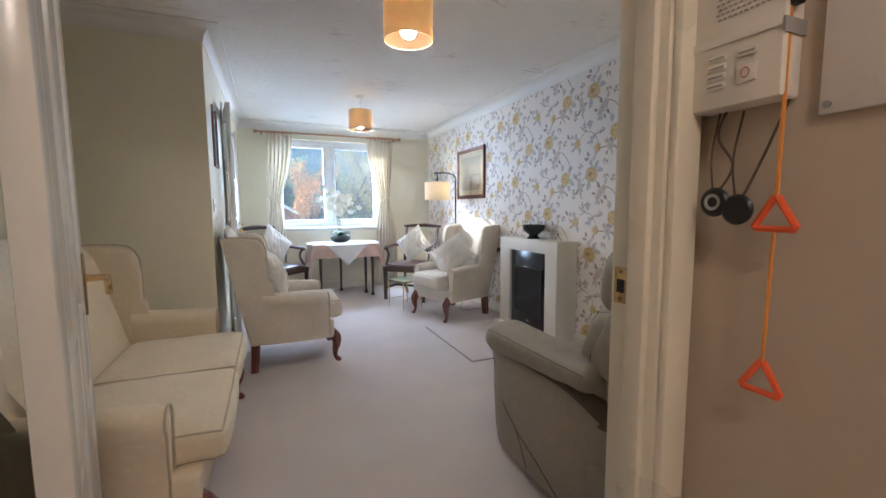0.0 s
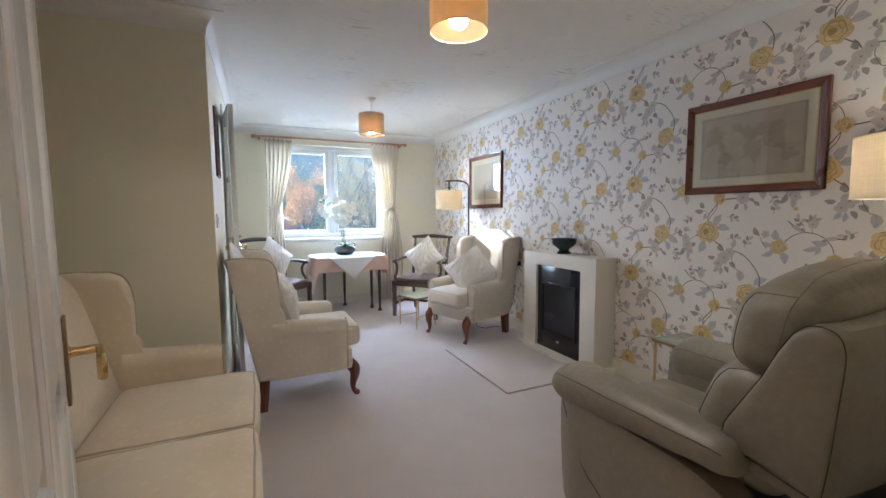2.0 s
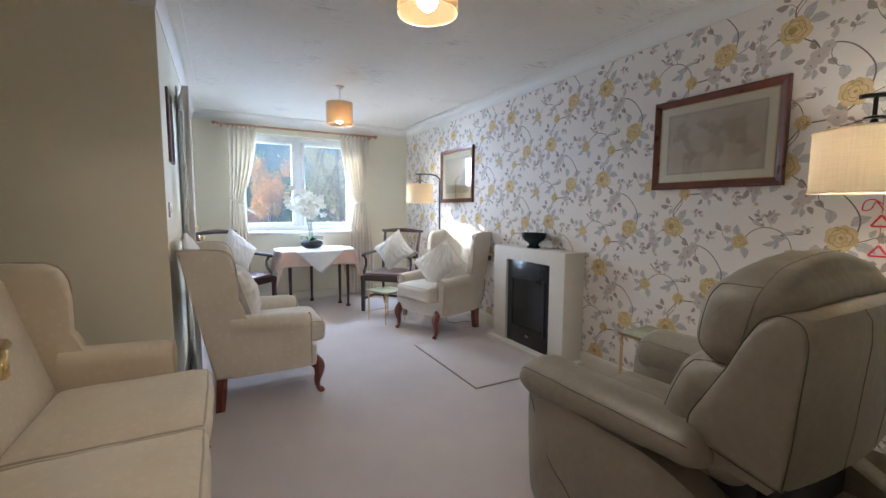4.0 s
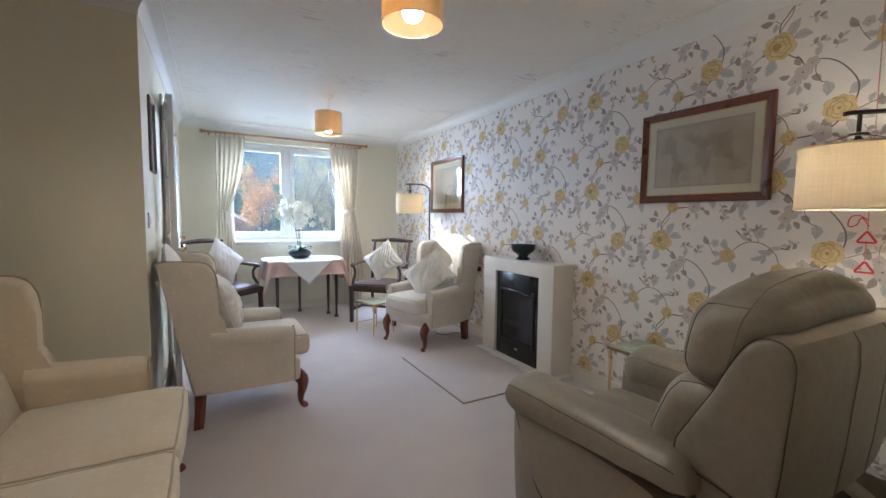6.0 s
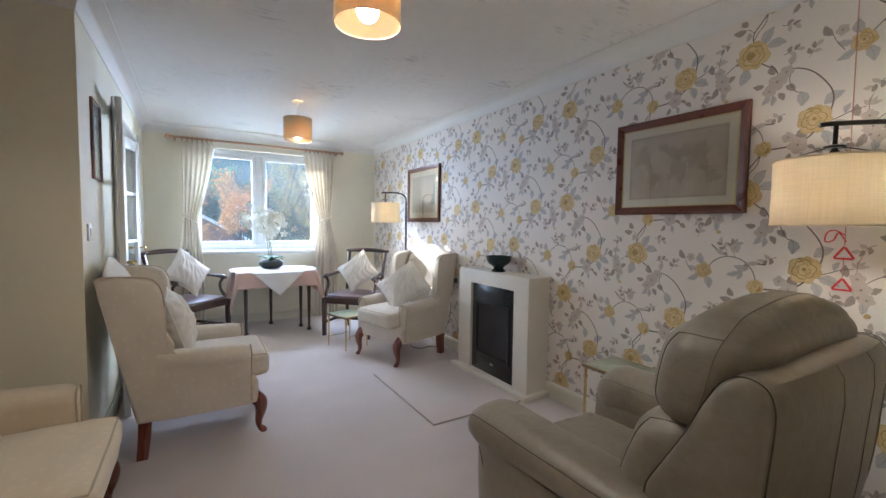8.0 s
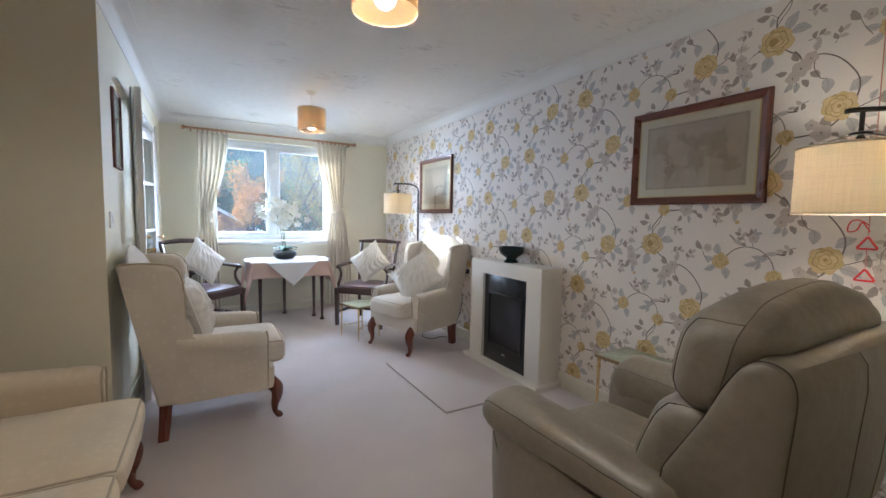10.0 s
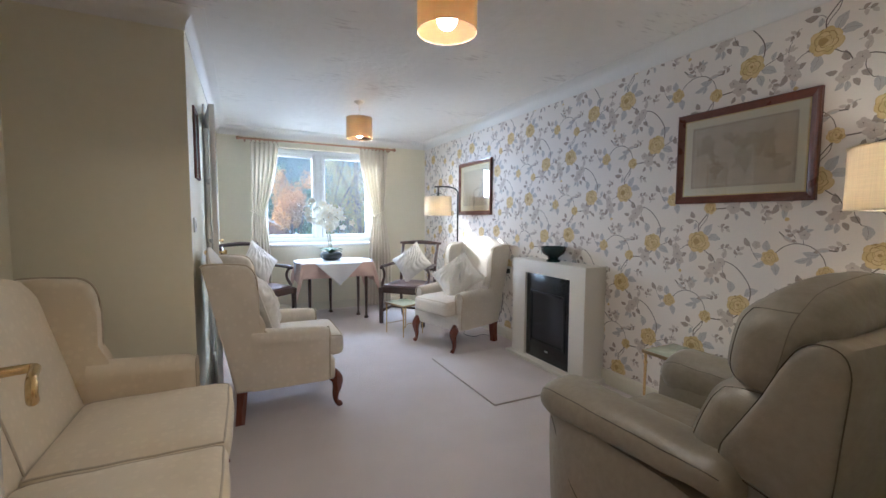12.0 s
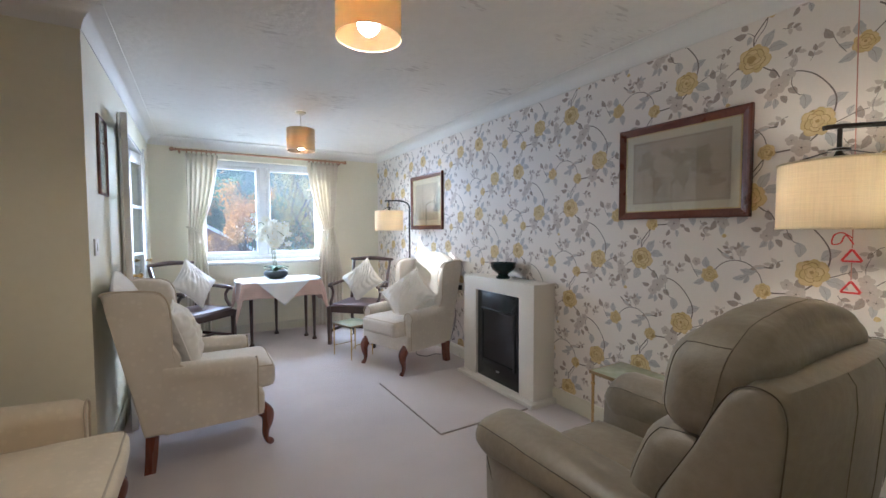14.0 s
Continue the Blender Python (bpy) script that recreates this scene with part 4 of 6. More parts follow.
head, top = soft_block("headrest_cushion", 0.325, -0.318, -0.102, 0.775, 1.058, 0.045, 0.085, 0.026, 9.0, 0.030, 0.012)
part("seam", tube(bmesh.new(), [p + Vector((0, 0, 0.0008)) for p in top], 0.0008, 6), M_FAINTSEAM, head)
# black block put in to darken the shaded gap below the back
part("gap_shade_block", fresh_box(-0.29, 0.29, -0.30, -0.16, 0.28, 0.56, r=0.01), M_BLACKPLASTIC, rec, "black block standing in for the shade under the back")
for x, y in ((-0.35, -0.32), (0.35, -0.32), (-0.35, 0.36), (0.35, 0.36)):
    part("foot", lathe(bmesh.new(), [(0.03, 0.0), (0.03, 0.04)], (x, y, 0), 12), M_BLACKPLASTIC, rec)

# ---- fireplace ----
fire = thing("fireplace", "cream painted fire surround with black electric inset fire", "fireplace", pose(E, 3.135, 0))
part("plinth", fresh_box(-0.262, -0.002, -0.478, 0.468, 0.0, 0.035, r=0.004), M_SURROUND, fire)
bm = slab(bmesh.new(), [(-0.440, 0.035), (-0.285, 0.035), (-0.285, 0.765), (0.265, 0.765), (0.265, 0.035), (0.445, 0.035), (0.445, 0.872), (-0.440, 0.872)], 0.002, 0.207, 0.0025, 2)
bmesh.ops.transform(bm, matrix=pose(0, 0, 0, 0, 0, 90), verts=bm.verts)
part("surround", bm, M_SURROUND, fire, angle=30)
ins = part("fire_inset", fresh_box(-0.185, -0.02, -0.285, 0.265, 0.035, 0.765, r=0.002), M_BLACK, fire, "black inset fire with smoked glass")
for a in ((-0.225, -0.200, 0.17, 0.62), (0.180, 0.205, 0.17, 0.62), (-0.200, 0.180, 0.595, 0.62), (-0.200, 0.180, 0.17, 0.20)):
    part("door_bar", fresh_box(-0.196, -0.185, a[0], a[1], a[2], a[3], r=0.003), M_BLACK, ins)
part("smoked_glass", fresh_box(-0.190, -0.186, -0.200, 0.180, 0.20, 0.595), M_BLACK, ins, "smoked glass door")
part("door_edge", fresh_box(-0.1975, -0.196, -0.222, 0.202, 0.613, 0.618), M_IRON, ins, "thin bright edge of the fire door")
part("maker_badge", fresh_box(-0.1885, -0.185, -0.025, 0.012, 0.115, 0.130), M_STEEL, ins, "small silver badge")

bowl = thing("bowl", "dark green glazed footed bowl on the mantel", "bowl", pose(2.285, 3.15, 0.872))
part("body", lathe(bmesh.new(), [(0.055, 0.0), (0.058, 0.012), (0.040, 0.025), (0.045, 0.04), (0.085, 0.068), (0.100, 0.095), (0.098, 0.108), (0.105, 0.122), (0.102, 0.126), (0.094, 0.118), (0.088, 0.095), (0.03, 0.055), (0.004, 0.05)], n=36), M_BOWL, bowl)

mat = thing("hearth_mat", "pinkish beige bound carpet offcut before the fire", "mat", pose(1.43, 2.69, 0))
part("rug", fresh_box(0.0, 0.705, 0.0, 0.99, 0.0, 0.011, r=0.003), M_MAT, mat)
part("binding", fresh_box(-0.004, 0.0, -0.004, 0.99, 0.0, 0.0115, r=0.001), M_BIND, mat, "dark cut edge")
part("binding", fresh_box(0.0, 0.705, -0.004, 0.0, 0.0, 0.0115, r=0.001), M_BIND, mat, "dark cut edge")

# ---- pictures ----
def picture(name, label, m, wd, ht, border, mount, print_mat):
    """Framed picture in its own x-z plane, its face towards -y, hung by its middle."""
    p = thing(name, label, "picture", m)
    prof = [(0.0, 0.0), (0.0, -0.020), (0.006, -0.026), (border * 0.35, -0.024), (border * 0.5, -0.018), (border * 0.85, -0.014), (border, -0.008), (border, 0.0)]
    for k in range(4):
        vert = k % 2
        L = (ht if vert else wd) / 2
        H = (wd if vert else ht) / 2
        bm = rings(bmesh.new(), [[(sx * (L - d), y, H - d) for d, y in prof] for sx in (-1, 1)])
        bmesh.ops.transform(bm, matrix=pose(0, 0, 0, 0, 90 * k, 0), verts=bm.verts)
        part("moulding", bm, M_FRAMEWOOD, p, angle=30)
    part("mount", fresh_box(-wd / 2 + border, wd / 2 - border, -0.008, -0.004, -ht / 2 + border, ht / 2 - border), M_MOUNT, p, smooth=False)
    iw, ih = wd / 2 - border - mount, ht / 2 - border - mount
    part("print", fresh_box(-iw, iw, -0.0095, -0.008, -ih, ih), print_mat, p, "faded printed sheet", smooth=False)
    for a in ((-wd / 2 + border, wd / 2 - border, -ht / 2 + border, -ht / 2 + border + 0.006), (-wd / 2 + border, wd / 2 - border, ht / 2 - border - 0.006, ht / 2 - border),
              (-wd / 2 + border, -wd / 2 + border + 0.006, -ht / 2 + border + 0.006, ht / 2 - border - 0.006), (wd / 2 - border - 0.006, wd / 2 - border, -ht / 2 + border + 0.006, ht / 2 - border - 0.006)):
        part("slip", fresh_box(a[0], a[1], -0.012, -0.008, a[2], a[3]), M_GILT, p, "gilt inner slip", smooth=False)
    g = part("glazing", fresh_box(-wd / 2 + border, wd / 2 - border, -0.0145, -0.0130, -ht / 2 + border, ht / 2 - border), M_PICGLASS, p, smooth=False)
    g.visible_shadow = False
    return p


world_map = picture("framed_map", "old sepia world map in a dark wooden frame", pose(E, 1.815, 1.582, 0, 0, -90), 0.695, 0.525, 0.042, 0.045, M_PRINT)

def engraving(p, iw, ih):
    """Faint land masses, their coasts and a ruled border, drawn on the map sheet."""
    rn = random.Random(12)
    land, coast = bmesh.new(), bmesh.new()
    for u, v, ru, rv in ((-0.66, 0.32, 0.20, 0.26), (-0.52, -0.02, 0.07, 0.14), (-0.42, -0.36, 0.12, 0.30), (-0.22, 0.55, 0.09, 0.14), (0.02, 0.36, 0.14, 0.17), (0.06, -0.12, 0.17, 0.34),
                         (0.40, 0.40, 0.30, 0.26), (0.36, 0.06, 0.09, 0.18), (0.56, 0.02, 0.10, 0.14), (0.72, -0.40, 0.14, 0.16), (0.20, -0.30, 0.03, 0.08), (0.62, -0.16, 0.12, 0.05)):
        k0 = rn.uniform(0, 50)
        ring = []
        for k in range(40):
            a = 2 * math.pi * k / 40
            q = 0.9 + 0.95 * noise.noise(Vector((k0 + 1.7 * math.cos(a), 1.7 * math.sin(a), 0))) + 0.40 * noise.noise(Vector((k0 + 6 * math.cos(a), 6 * math.sin(a), 3)))
            ring.append(((u + ru * q * math.cos(a)) * iw, (v + rv * q * math.sin(a)) * ih))
        land.faces.new([land.verts.new((x, -0.0099, z)) for x, z in ring])
        tube(coast, [(x, -0.0101, z) for x, z in ring + ring[:1]], 0.0007, 4, False)
    for d in (0.004, 0.010):
        a, b = iw - d, ih - d
        tube(coast, [(-a, -0.0098, -b), (a, -0.0098, -b), (a, -0.0098, b), (-a, -0.0098, b), (-a, -0.0098, -b)], 0.0007, 4, False)
    part("land_masses", land, M_MAPLAND, p, "faint tinted land on the map", smooth=False)
    part("engraved_lines", coast, M_MAPLINE, p, "fine brown engraved lines")


engraving(world_map, 0.695 / 2 - 0.087, 0.525 / 2 - 0.087)
picture("framed_picture", "pale print in a dark wooden frame beyond the armchair", pose(E, 4.645, 1.577, 0, 0, -90), 0.735, 0.615, 0.045, 0.06, M_PRINTPALE)
picture("framed_print", "small grey green print in a dark frame", pose(W, 3.52, 1.678, 0, 0, 90) @ Matrix.Diagonal((1.0, 0.55, 1.0, 1.0)), 0.235, 0.43, 0.018, 0.02, M_PRINTBLUE)

sw = thing("light_switch", "cream plastic light switch on the wall", "light switch", pose(W, 3.27, 1.18))
part("plate", fresh_box(0, 0.009, -0.043, 0.043, -0.043, 0.043, r=0.003), M_PLASTIC, sw)
part("rocker", fresh_box(0.009, 0.013, -0.012, 0.012, -0.02, 0.02, r=0.002), M_PLASTIC, sw)

# ---- dining table and its cloths ----
TX0, TX1, TY0, TY1, TZ = 0.565, 1.385, 5.345, 5.94, 0.695
table = thing("dining_table", "dark wooden gate-leg table with pad feet under the window", "table", pose((TX0 + TX1) / 2, (TY0 + TY1) / 2, 0))
hx, hy = (TX1 - TX0) / 2, (TY1 - TY0) / 2
part("tabletop", fresh_box(-hx, hx, -hy, hy, TZ - 0.02, TZ, r=0.006), M_DARKWOOD, table)
part("apron", fresh_box(-hx + 0.07, hx - 0.07, -hy + 0.06, hy - 0.06, TZ - 0.11, TZ - 0.02, r=0.004), M_DARKWOOD, table)
for x, y in ((0.65, 5.41), (1.315, 5.405), (1.265, 5.60), (0.975, 5.89)):
    lx, ly = x - (TX0 + TX1) / 2, y - (TY0 + TY1) / 2
    prof = [(0.021, TZ - 0.02), (0.020, 0.50), (0.016, 0.20), (0.013, 0.045), (0.016, 0.034), (0.027, 0.018), (0.027, 0.006), (0.020, 0.0)]
    part("leg", lathe(bmesh.new(), prof[::-1], (lx, ly, 0), 14), M_DARKWOOD, table, "turned leg with a pad foot")


def cloth(name, label, mat, half_a, half_b, turn, lift, group, wave, seed, deep=0.0, off=0.006):
    """A cloth laid over the table top, falling at the edges."""
    c = thing(name, label, "tablecloth", pose((TX0 + TX1) / 2, (TY0 + TY1) / 2, 0), group)
    n = 60
    bm = bmesh.new()
    rows = []
    ct, st = math.cos(radians(turn)), math.sin(radians(turn))
    for i in range(n + 1):
        row = []
        for j in range(n + 1):
            a, b = (2 * i / n - 1) * half_a, (2 * j / n - 1) * half_b
            x, y = a * ct - b * st, a * st + b * ct
            ex, ey = max(0.0, abs(x) - hx), max(0.0, abs(y) - hy)
            px, py = math.copysign(min(abs(x), hx), x), math.copysign(min(abs(y), hy), y)
            drop = math.hypot(ex, ey) + deep * min(ex, ey)
            if drop > 0:
                d = Vector((math.copysign(ex, x), math.copysign(ey, y))).normalized()
                s = math.atan2(y / hy, x / hx) * 9 + seed
                out = lift + off + wave * min(1, drop / 0.18) * (0.55 + 0.45 * math.sin(s * 2.0) + 0.3 * noise.noise(Vector((x * 6, y * 6, seed)))) + (0.40 * min(ex, ey) if deep else 0.0)
                px, py = px + d.x * out, py + d.y * out
            z = TZ + lift - max(0.0, drop - 0.004) * 0.98 + (0.0008 * noise.noise(Vector((x * 20, y * 20, seed))) if drop == 0 else 0)
            row.append(bm.verts.new((px, py, z)))
        rows.append(row)
    for i in range(n):
        for j in range(n):
            bm.faces.new((rows[i][j], rows[i + 1][j], rows[i + 1][j + 1], rows[i][j + 1]))
    top = part("cloth", bm, mat, c, angle=70)
    sol = top.modifiers.new("thickness", "SOLIDIFY")
    sol.thickness = 0.0015
    return c


cloth("pink_tablecloth", "dusky pink tablecloth with fringed hem over the table", M_PINK, hx + 0.25, hy + 0.175, 0, 0.003, "", 0.034, 1.0, 0.8)
cloth("white_tablecloth", "white linen cloth laid cornerwise over the pink one", M_WHITECLOTH, 0.405, 0.405, 45, 0.0075, "", 0.006, 4.0, 0.0, 0.040)
cloth("white_table_runner", "white linen cloth covering the table top", M_WHITECLOTH, hx - 0.004, hy - 0.004, 0, 0.0055, "", 0.0, 2.0)

# orchid
OX, OY = 0.95, 5.68
orc = thing("potted_orchid", "white artificial orchid in a dark stone bowl on the table", "orchid", pose(OX, OY, TZ + 0.010))
part("pot", lathe(bmesh.new(), [(0.065, 0), (0.105, 0.015), (0.130, 0.045), (0.133, 0.068), (0.118, 0.092), (0.10, 0.098), (0.094, 0.086), (0.003, 0.078)], n=28), M_POT, orc)
rnd = random.Random(5)
for k in range(9):
    a = k * 2.4
    L = 0.11 + 0.05 * rnd.random()
    pts = smooth_path([(0, 0, 0.07), (math.cos(a) * L * 0.5, math.sin(a) * L * 0.5, 0.125 + 0.02 * rnd.random()), (math.cos(a) * L, math.sin(a) * L, 0.10 + 0.03 * rnd.random())], 5)
    bm = bmesh.new()
    loops = []
    for i, p in enumerate(pts):
        t = i / (len(pts) - 1)
        w = 0.030 * math.sin(math.pi * (0.12 + 0.86 * t)) + 0.002
        sd = Vector((-math.sin(a), math.cos(a), 0))
        loops.append([p + sd * w + Vector((0, 0, 0.006)), p, p - sd * w + Vector((0, 0, 0.006)), p - Vector((0, 0, 0.003))])
    part("leaf", rings(bm, loops), M_ORCHIDLEAF, orc)


def orchid_flower(r):
    """Five open petals round a yellow lip, facing +z."""
    bm = bmesh.new()
    for k in range(5):
        a = 2 * math.pi * k / 5 + math.pi / 2
        wd = 0.42 * r if k in (1, 4) else 0.27 * r
        dirv, sdv = Vector((math.cos(a), math.sin(a), 0)), Vector((-math.sin(a), math.cos(a), 0))
        loops = []
        for i in range(6):
            t = i / 5
            w = wd * math.sin(math.pi * (0.10 + 0.84 * t)) ** 0.8
            z = 0.10 * r * math.sin(t * 2.4) - 0.04 * r * t
            loops.append([dirv * r * t + sdv * w + Vector((0, 0, z + 0.05 * r)), dirv * r * t + Vector((0, 0, z)), dirv * r * t - sdv * w + Vector((0, 0, z + 0.05 * r))])
        rings(bm, loops, False, False)
    return bm


flower_mesh = None
for side, x1, y1 in ((-1, -0.15, -0.02), (1, 0.03, 0.03), (0, -0.05, -0.04)):
    top = 0.60 + 0.05 * (side == -1)
    stem = smooth_path([(0.02 * side, 0, 0.07), (0.02 * side - 0.02, y1 * 0.5, 0.30), (x1 * 0.6, y1, 0.52), (x1, y1 - 0.02, top), (x1 + 0.13 * (side or 1), y1 - 0.05, top - 0.10)], 8)
    st = part("stem", tube(bmesh.new(), stem, 0.004, 6), M_STALK, orc)
    for k in range(22):
        p = stem[min(len(stem) - 1, 14 + int(k * 1.15) % (len(stem) - 14))]
        off = Vector((rnd.uniform(-0.10, 0.10), rnd.uniform(-0.07, 0.05), rnd.uniform(-0.12, 0.08)))
        q = p + off
        if flower_mesh is None:
            f = part("flower", orchid_flower(0.047), M_PETAL, orc)
            flower_mesh = f.data
        else:
            f = new("flower", flower_mesh)
            f.parent = orc
        face = (off.normalized() * 0.7 + Vector((-0.3, -1.0, 0.1))).normalized()
        f.matrix_local = Matrix.Translation(q) @ face.to_track_quat("Z", "Y").to_matrix().to_4x4() @ pose(0, 0, 0, 0, 0, rnd.uniform(-40, 40)) @ Matrix.Scale(rnd.uniform(0.8, 1.2), 4)
        lip = bmesh.new()
        bmesh.ops.create_icosphere(lip, subdivisions=1, radius=0.006, matrix=Matrix.Translation((0, -0.004, 0.008)))
        part("lip", lip, M_LIP, f)

# ---- dining armchairs ----
def dining_chair(label, m):
    """Carver chair facing +x: shaped crest, scrolled arms, drop-in seat."""
    c = thing("dining_armchair", label, "chair", m, "chairs by the table")
    hw, fx, bx = 0.265, 0.225, -0.225
    for s in (1, -1):
        part("leg", rings(bmesh.new(), [[(fx + dx * k, s * hw + dy * k, z) for dx, dy in ((-1, -1), (1, -1), (1, 1), (-1, 1))] for z, k in ((0.0, 0.017), (0.42, 0.021))]), M_DARKWOOD, c, "square front leg", smooth=False)
        post = smooth_path([(bx - 0.035, s * 0.215, 0.0), (bx, s * 0.225, 0.25), (bx, s * 0.225, 0.46), (bx - 0.03, s * 0.225, 0.70), (bx - 0.085, s * 0.235, 0.90)], 5)
        part("back_post", tube(bmesh.new(), post, 0.019, 8), M_DARKWOOD, c)
        arm = smooth_path([(bx - 0.015, s * 0.225, 0.655), (-0.10, s * 0.262, 0.672), (0.05, s * 0.285, 0.662), (0.155, s * 0.29, 0.655), (0.185, s * 0.29, 0.640)], 5)
        part("arm", tube(bmesh.new(), arm, spread([0.014, 0.016, 0.019, 0.021, 0.014], len(arm)), 8), M_DARKWOOD, c, "scrolled arm")
        sup = smooth_path([(0.15, s * 0.288, 0.648), (0.105, s * 0.288, 0.585), (0.115, s * 0.285, 0.52), (0.165, s * 0.28, 0.455), (0.16, s * 0.275, 0.40)], 5)
        part("arm_support", tube(bmesh.new(), sup, spread([0.017, 0.014, 0.015, 0.018, 0.016], len(sup)), 8), M_DARKWOOD, c)
        part("side_rail", fresh_box(bx, fx, s * 0.25 - 0.011, s * 0.25 + 0.011, 0.36, 0.43, r=0.003), M_DARKWOOD, c)
        part("stretcher", fresh_box(bx - 0.01, fx, s * 0.245 - 0.009, s * 0.245 + 0.009, 0.14, 0.17, r=0.003), M_DARKWOOD, c)
    part("front_rail", fresh_box(fx - 0.012, fx + 0.012, -hw, hw, 0.362, 0.432, r=0.003), M_DARKWOOD, c)
    part("back_rail", fresh_box(bx - 0.012, bx + 0.012, -0.225, 0.225, 0.362, 0.432, r=0.003), M_DARKWOOD, c)
    part("cross_stretcher", fresh_box(-0.01, 0.01, -0.24, 0.24, 0.142, 0.168, r=0.003), M_DARKWOOD, c)
    crest = [(bx - 0.085 - 0.02 * (1 - (k / 10) ** 2), 0.275 * k / 10, 0.905 + 0.022 * math.cos(k / 10 * math.pi / 2) + 0.012 * (abs(k) / 10) ** 4) for k in range(-10, 11)]
    part("crest_rail", tube(bmesh.new(), crest, [0.015 + 0.010 * math.cos(k / 10 * math.pi / 2) for k in range(-10, 11)], 8), M_DARKWOOD, c, "shaped crest rail")
    part("lower_back_rail", tube(bmesh.new(), [(bx - 0.014, 0.225 * k / 4, 0.60) for k in range(-4, 5)], 0.014, 8), M_DARKWOOD, c)
    part("seat_pad", puff(bmesh.new(), bx + 0.01, fx - 0.004, -0.245, 0.245, 0.405, 0.462, 0.016, 0.02, 10), M_SEATPAD, c, "brown leather drop-in seat")
    return c


CHAIR_A = pose(0.135, 5.44, 0, 0, 0, -47)
CHAIR_B = pose(1.75, 5.045, 0, 0, 0, -136)
dining_chair("dark mahogany carver chair with brown seat beside the table", CHAIR_A)
dining_chair("dark mahogany carver chair with brown seat before the curtain", CHAIR_B)
scatter("ivory scatter cushion set cornerwise on the carver chair", CHAIR_A @ pose(-0.02, 0.01, 0.725, 0, 68, 0) @ pose(0, 0, 0, 0, 0, 45), 0.385, 0.14, 7.0, 0.010)
scatter("ivory gathered scatter cushion set cornerwise on the carver chair", CHAIR_B @ pose(-0.05, 0.0, 0.700, 0, 66, 0) @ pose(0, 0, 0, 0, 0, 41), 0.375, 0.14, 9.0, 0.022)

# ---- onyx and brass tables ----
def onyx_table(label, m, wd, dp, ht):
    t = thing("onyx_side_table", label, "side table", m, "onyx side tables")
    part("tabletop", fresh_box(-wd / 2 + 0.008, wd / 2 - 0.008, -dp / 2 + 0.008, dp / 2 - 0.008, ht - 0.018, ht, r=0.003), M_ONYX, t, "green onyx top")
    for a in ((-wd / 2, wd / 2, -dp / 2, -dp / 2 + 0.008), (-wd / 2, wd / 2, dp / 2 - 0.008, dp / 2), (-wd / 2, -wd / 2 + 0.008, -dp / 2 + 0.008, dp / 2 - 0.008), (wd / 2 - 0.008, wd / 2, -dp / 2 + 0.008, dp / 2 - 0.008)):
        part("gallery", fresh_box(*a, ht - 0.020, ht - 0.001, r=0.002), M_BRONZE, t, "brass edge")
    for sx in (1, -1):
        for sy in (1, -1):
            x, y = sx * (wd / 2 - 0.016), sy * (dp / 2 - 0.016)
            prof = [(0.004, 0.0), (0.006, 0.012), (0.005, 0.02), (0.007, 0.10), (0.009, ht - 0.085), (0.012, ht - 0.08), (0.012, ht - 0.07), (0.008, ht - 0.065), (0.010, ht - 0.035), (0.011, ht - 0.019)]
            part("leg", lathe(bmesh.new(), prof, (x, y, 0), 10), M_BRASS, t, "turned brass leg")
    for sy in (1, -1):
        y = sy * (dp / 2 - 0.016)
        line = smooth_path([(-wd / 2 + 0.016, y, 0.10), (0, y * 0.55, 0.115), (wd / 2 - 0.016, y, 0.10)], 6)
        part("stretcher", tube(bmesh.new(), line, 0.0035, 6), M_BRASS, t)
    return t


onyx_table("green onyx topped brass side table beside the recliner", pose(2.225, 1.905, 0), 0.29, 0.43, 0.46)
onyx_table("small green onyx topped brass side table before the carver chair", pose(1.505, 4.575, 0, 0, 0, 18), 0.29, 0.32, 0.335)

# ---- curtains ----
PY, PZ = 6.03, 2.17
pole = thing("curtain_pole", "turned wooden curtain pole with rings and ball finials", "curtain pole", pose(0, PY, PZ))
part("rod", tube(bmesh.new(), [(-0.01, 0, 0), (1.86, 0, 0)], 0.012, 12), M_POLE, pole)
for x, s in ((-0.01, -1), (1.86, 1)):
    f = lathe(bmesh.new(), [(0.012, 0.0), (0.017, 0.004), (0.017, 0.012), (0.011, 0.018), (0.021, 0.03), (0.024, 0.042), (0.019, 0.055), (0.006, 0.063)], n=14)
    bmesh.ops.transform(f, matrix=pose(x, 0, 0, 0, 90 * s, 0), verts=f.verts)
    part("finial", f, M_POLE, pole)
for x in (0.02, 1.83):
    part("bracket", tube(bmesh.new(), [(x, 0.085, -0.02), (x, 0.02, -0.02), (x, 0, -0.016)], 0.011, 8), M_POLE, pole)
ring_mesh = None
for x in [0.09 + 0.048 * k for k in range(7)] + [1.43 + 0.052 * k for k in range(8)]:
    loop = [(0, 0.023 * math.cos(a), 0.023 * math.sin(a) - 0.008) for a in (2 * math.pi * k / 14 for k in range(15))]
    if ring_mesh is None:
        r = part("ring", tube(bmesh.new(), loop, 0.0052, 6, False), M_POLE, pole)
        ring_mesh = r.data
    else:
        r = new("ring", ring_mesh)
        r.parent = pole
    r.matrix_local = pose(x, 0, 0, 0, 0, 8 * math.sin(x * 40))


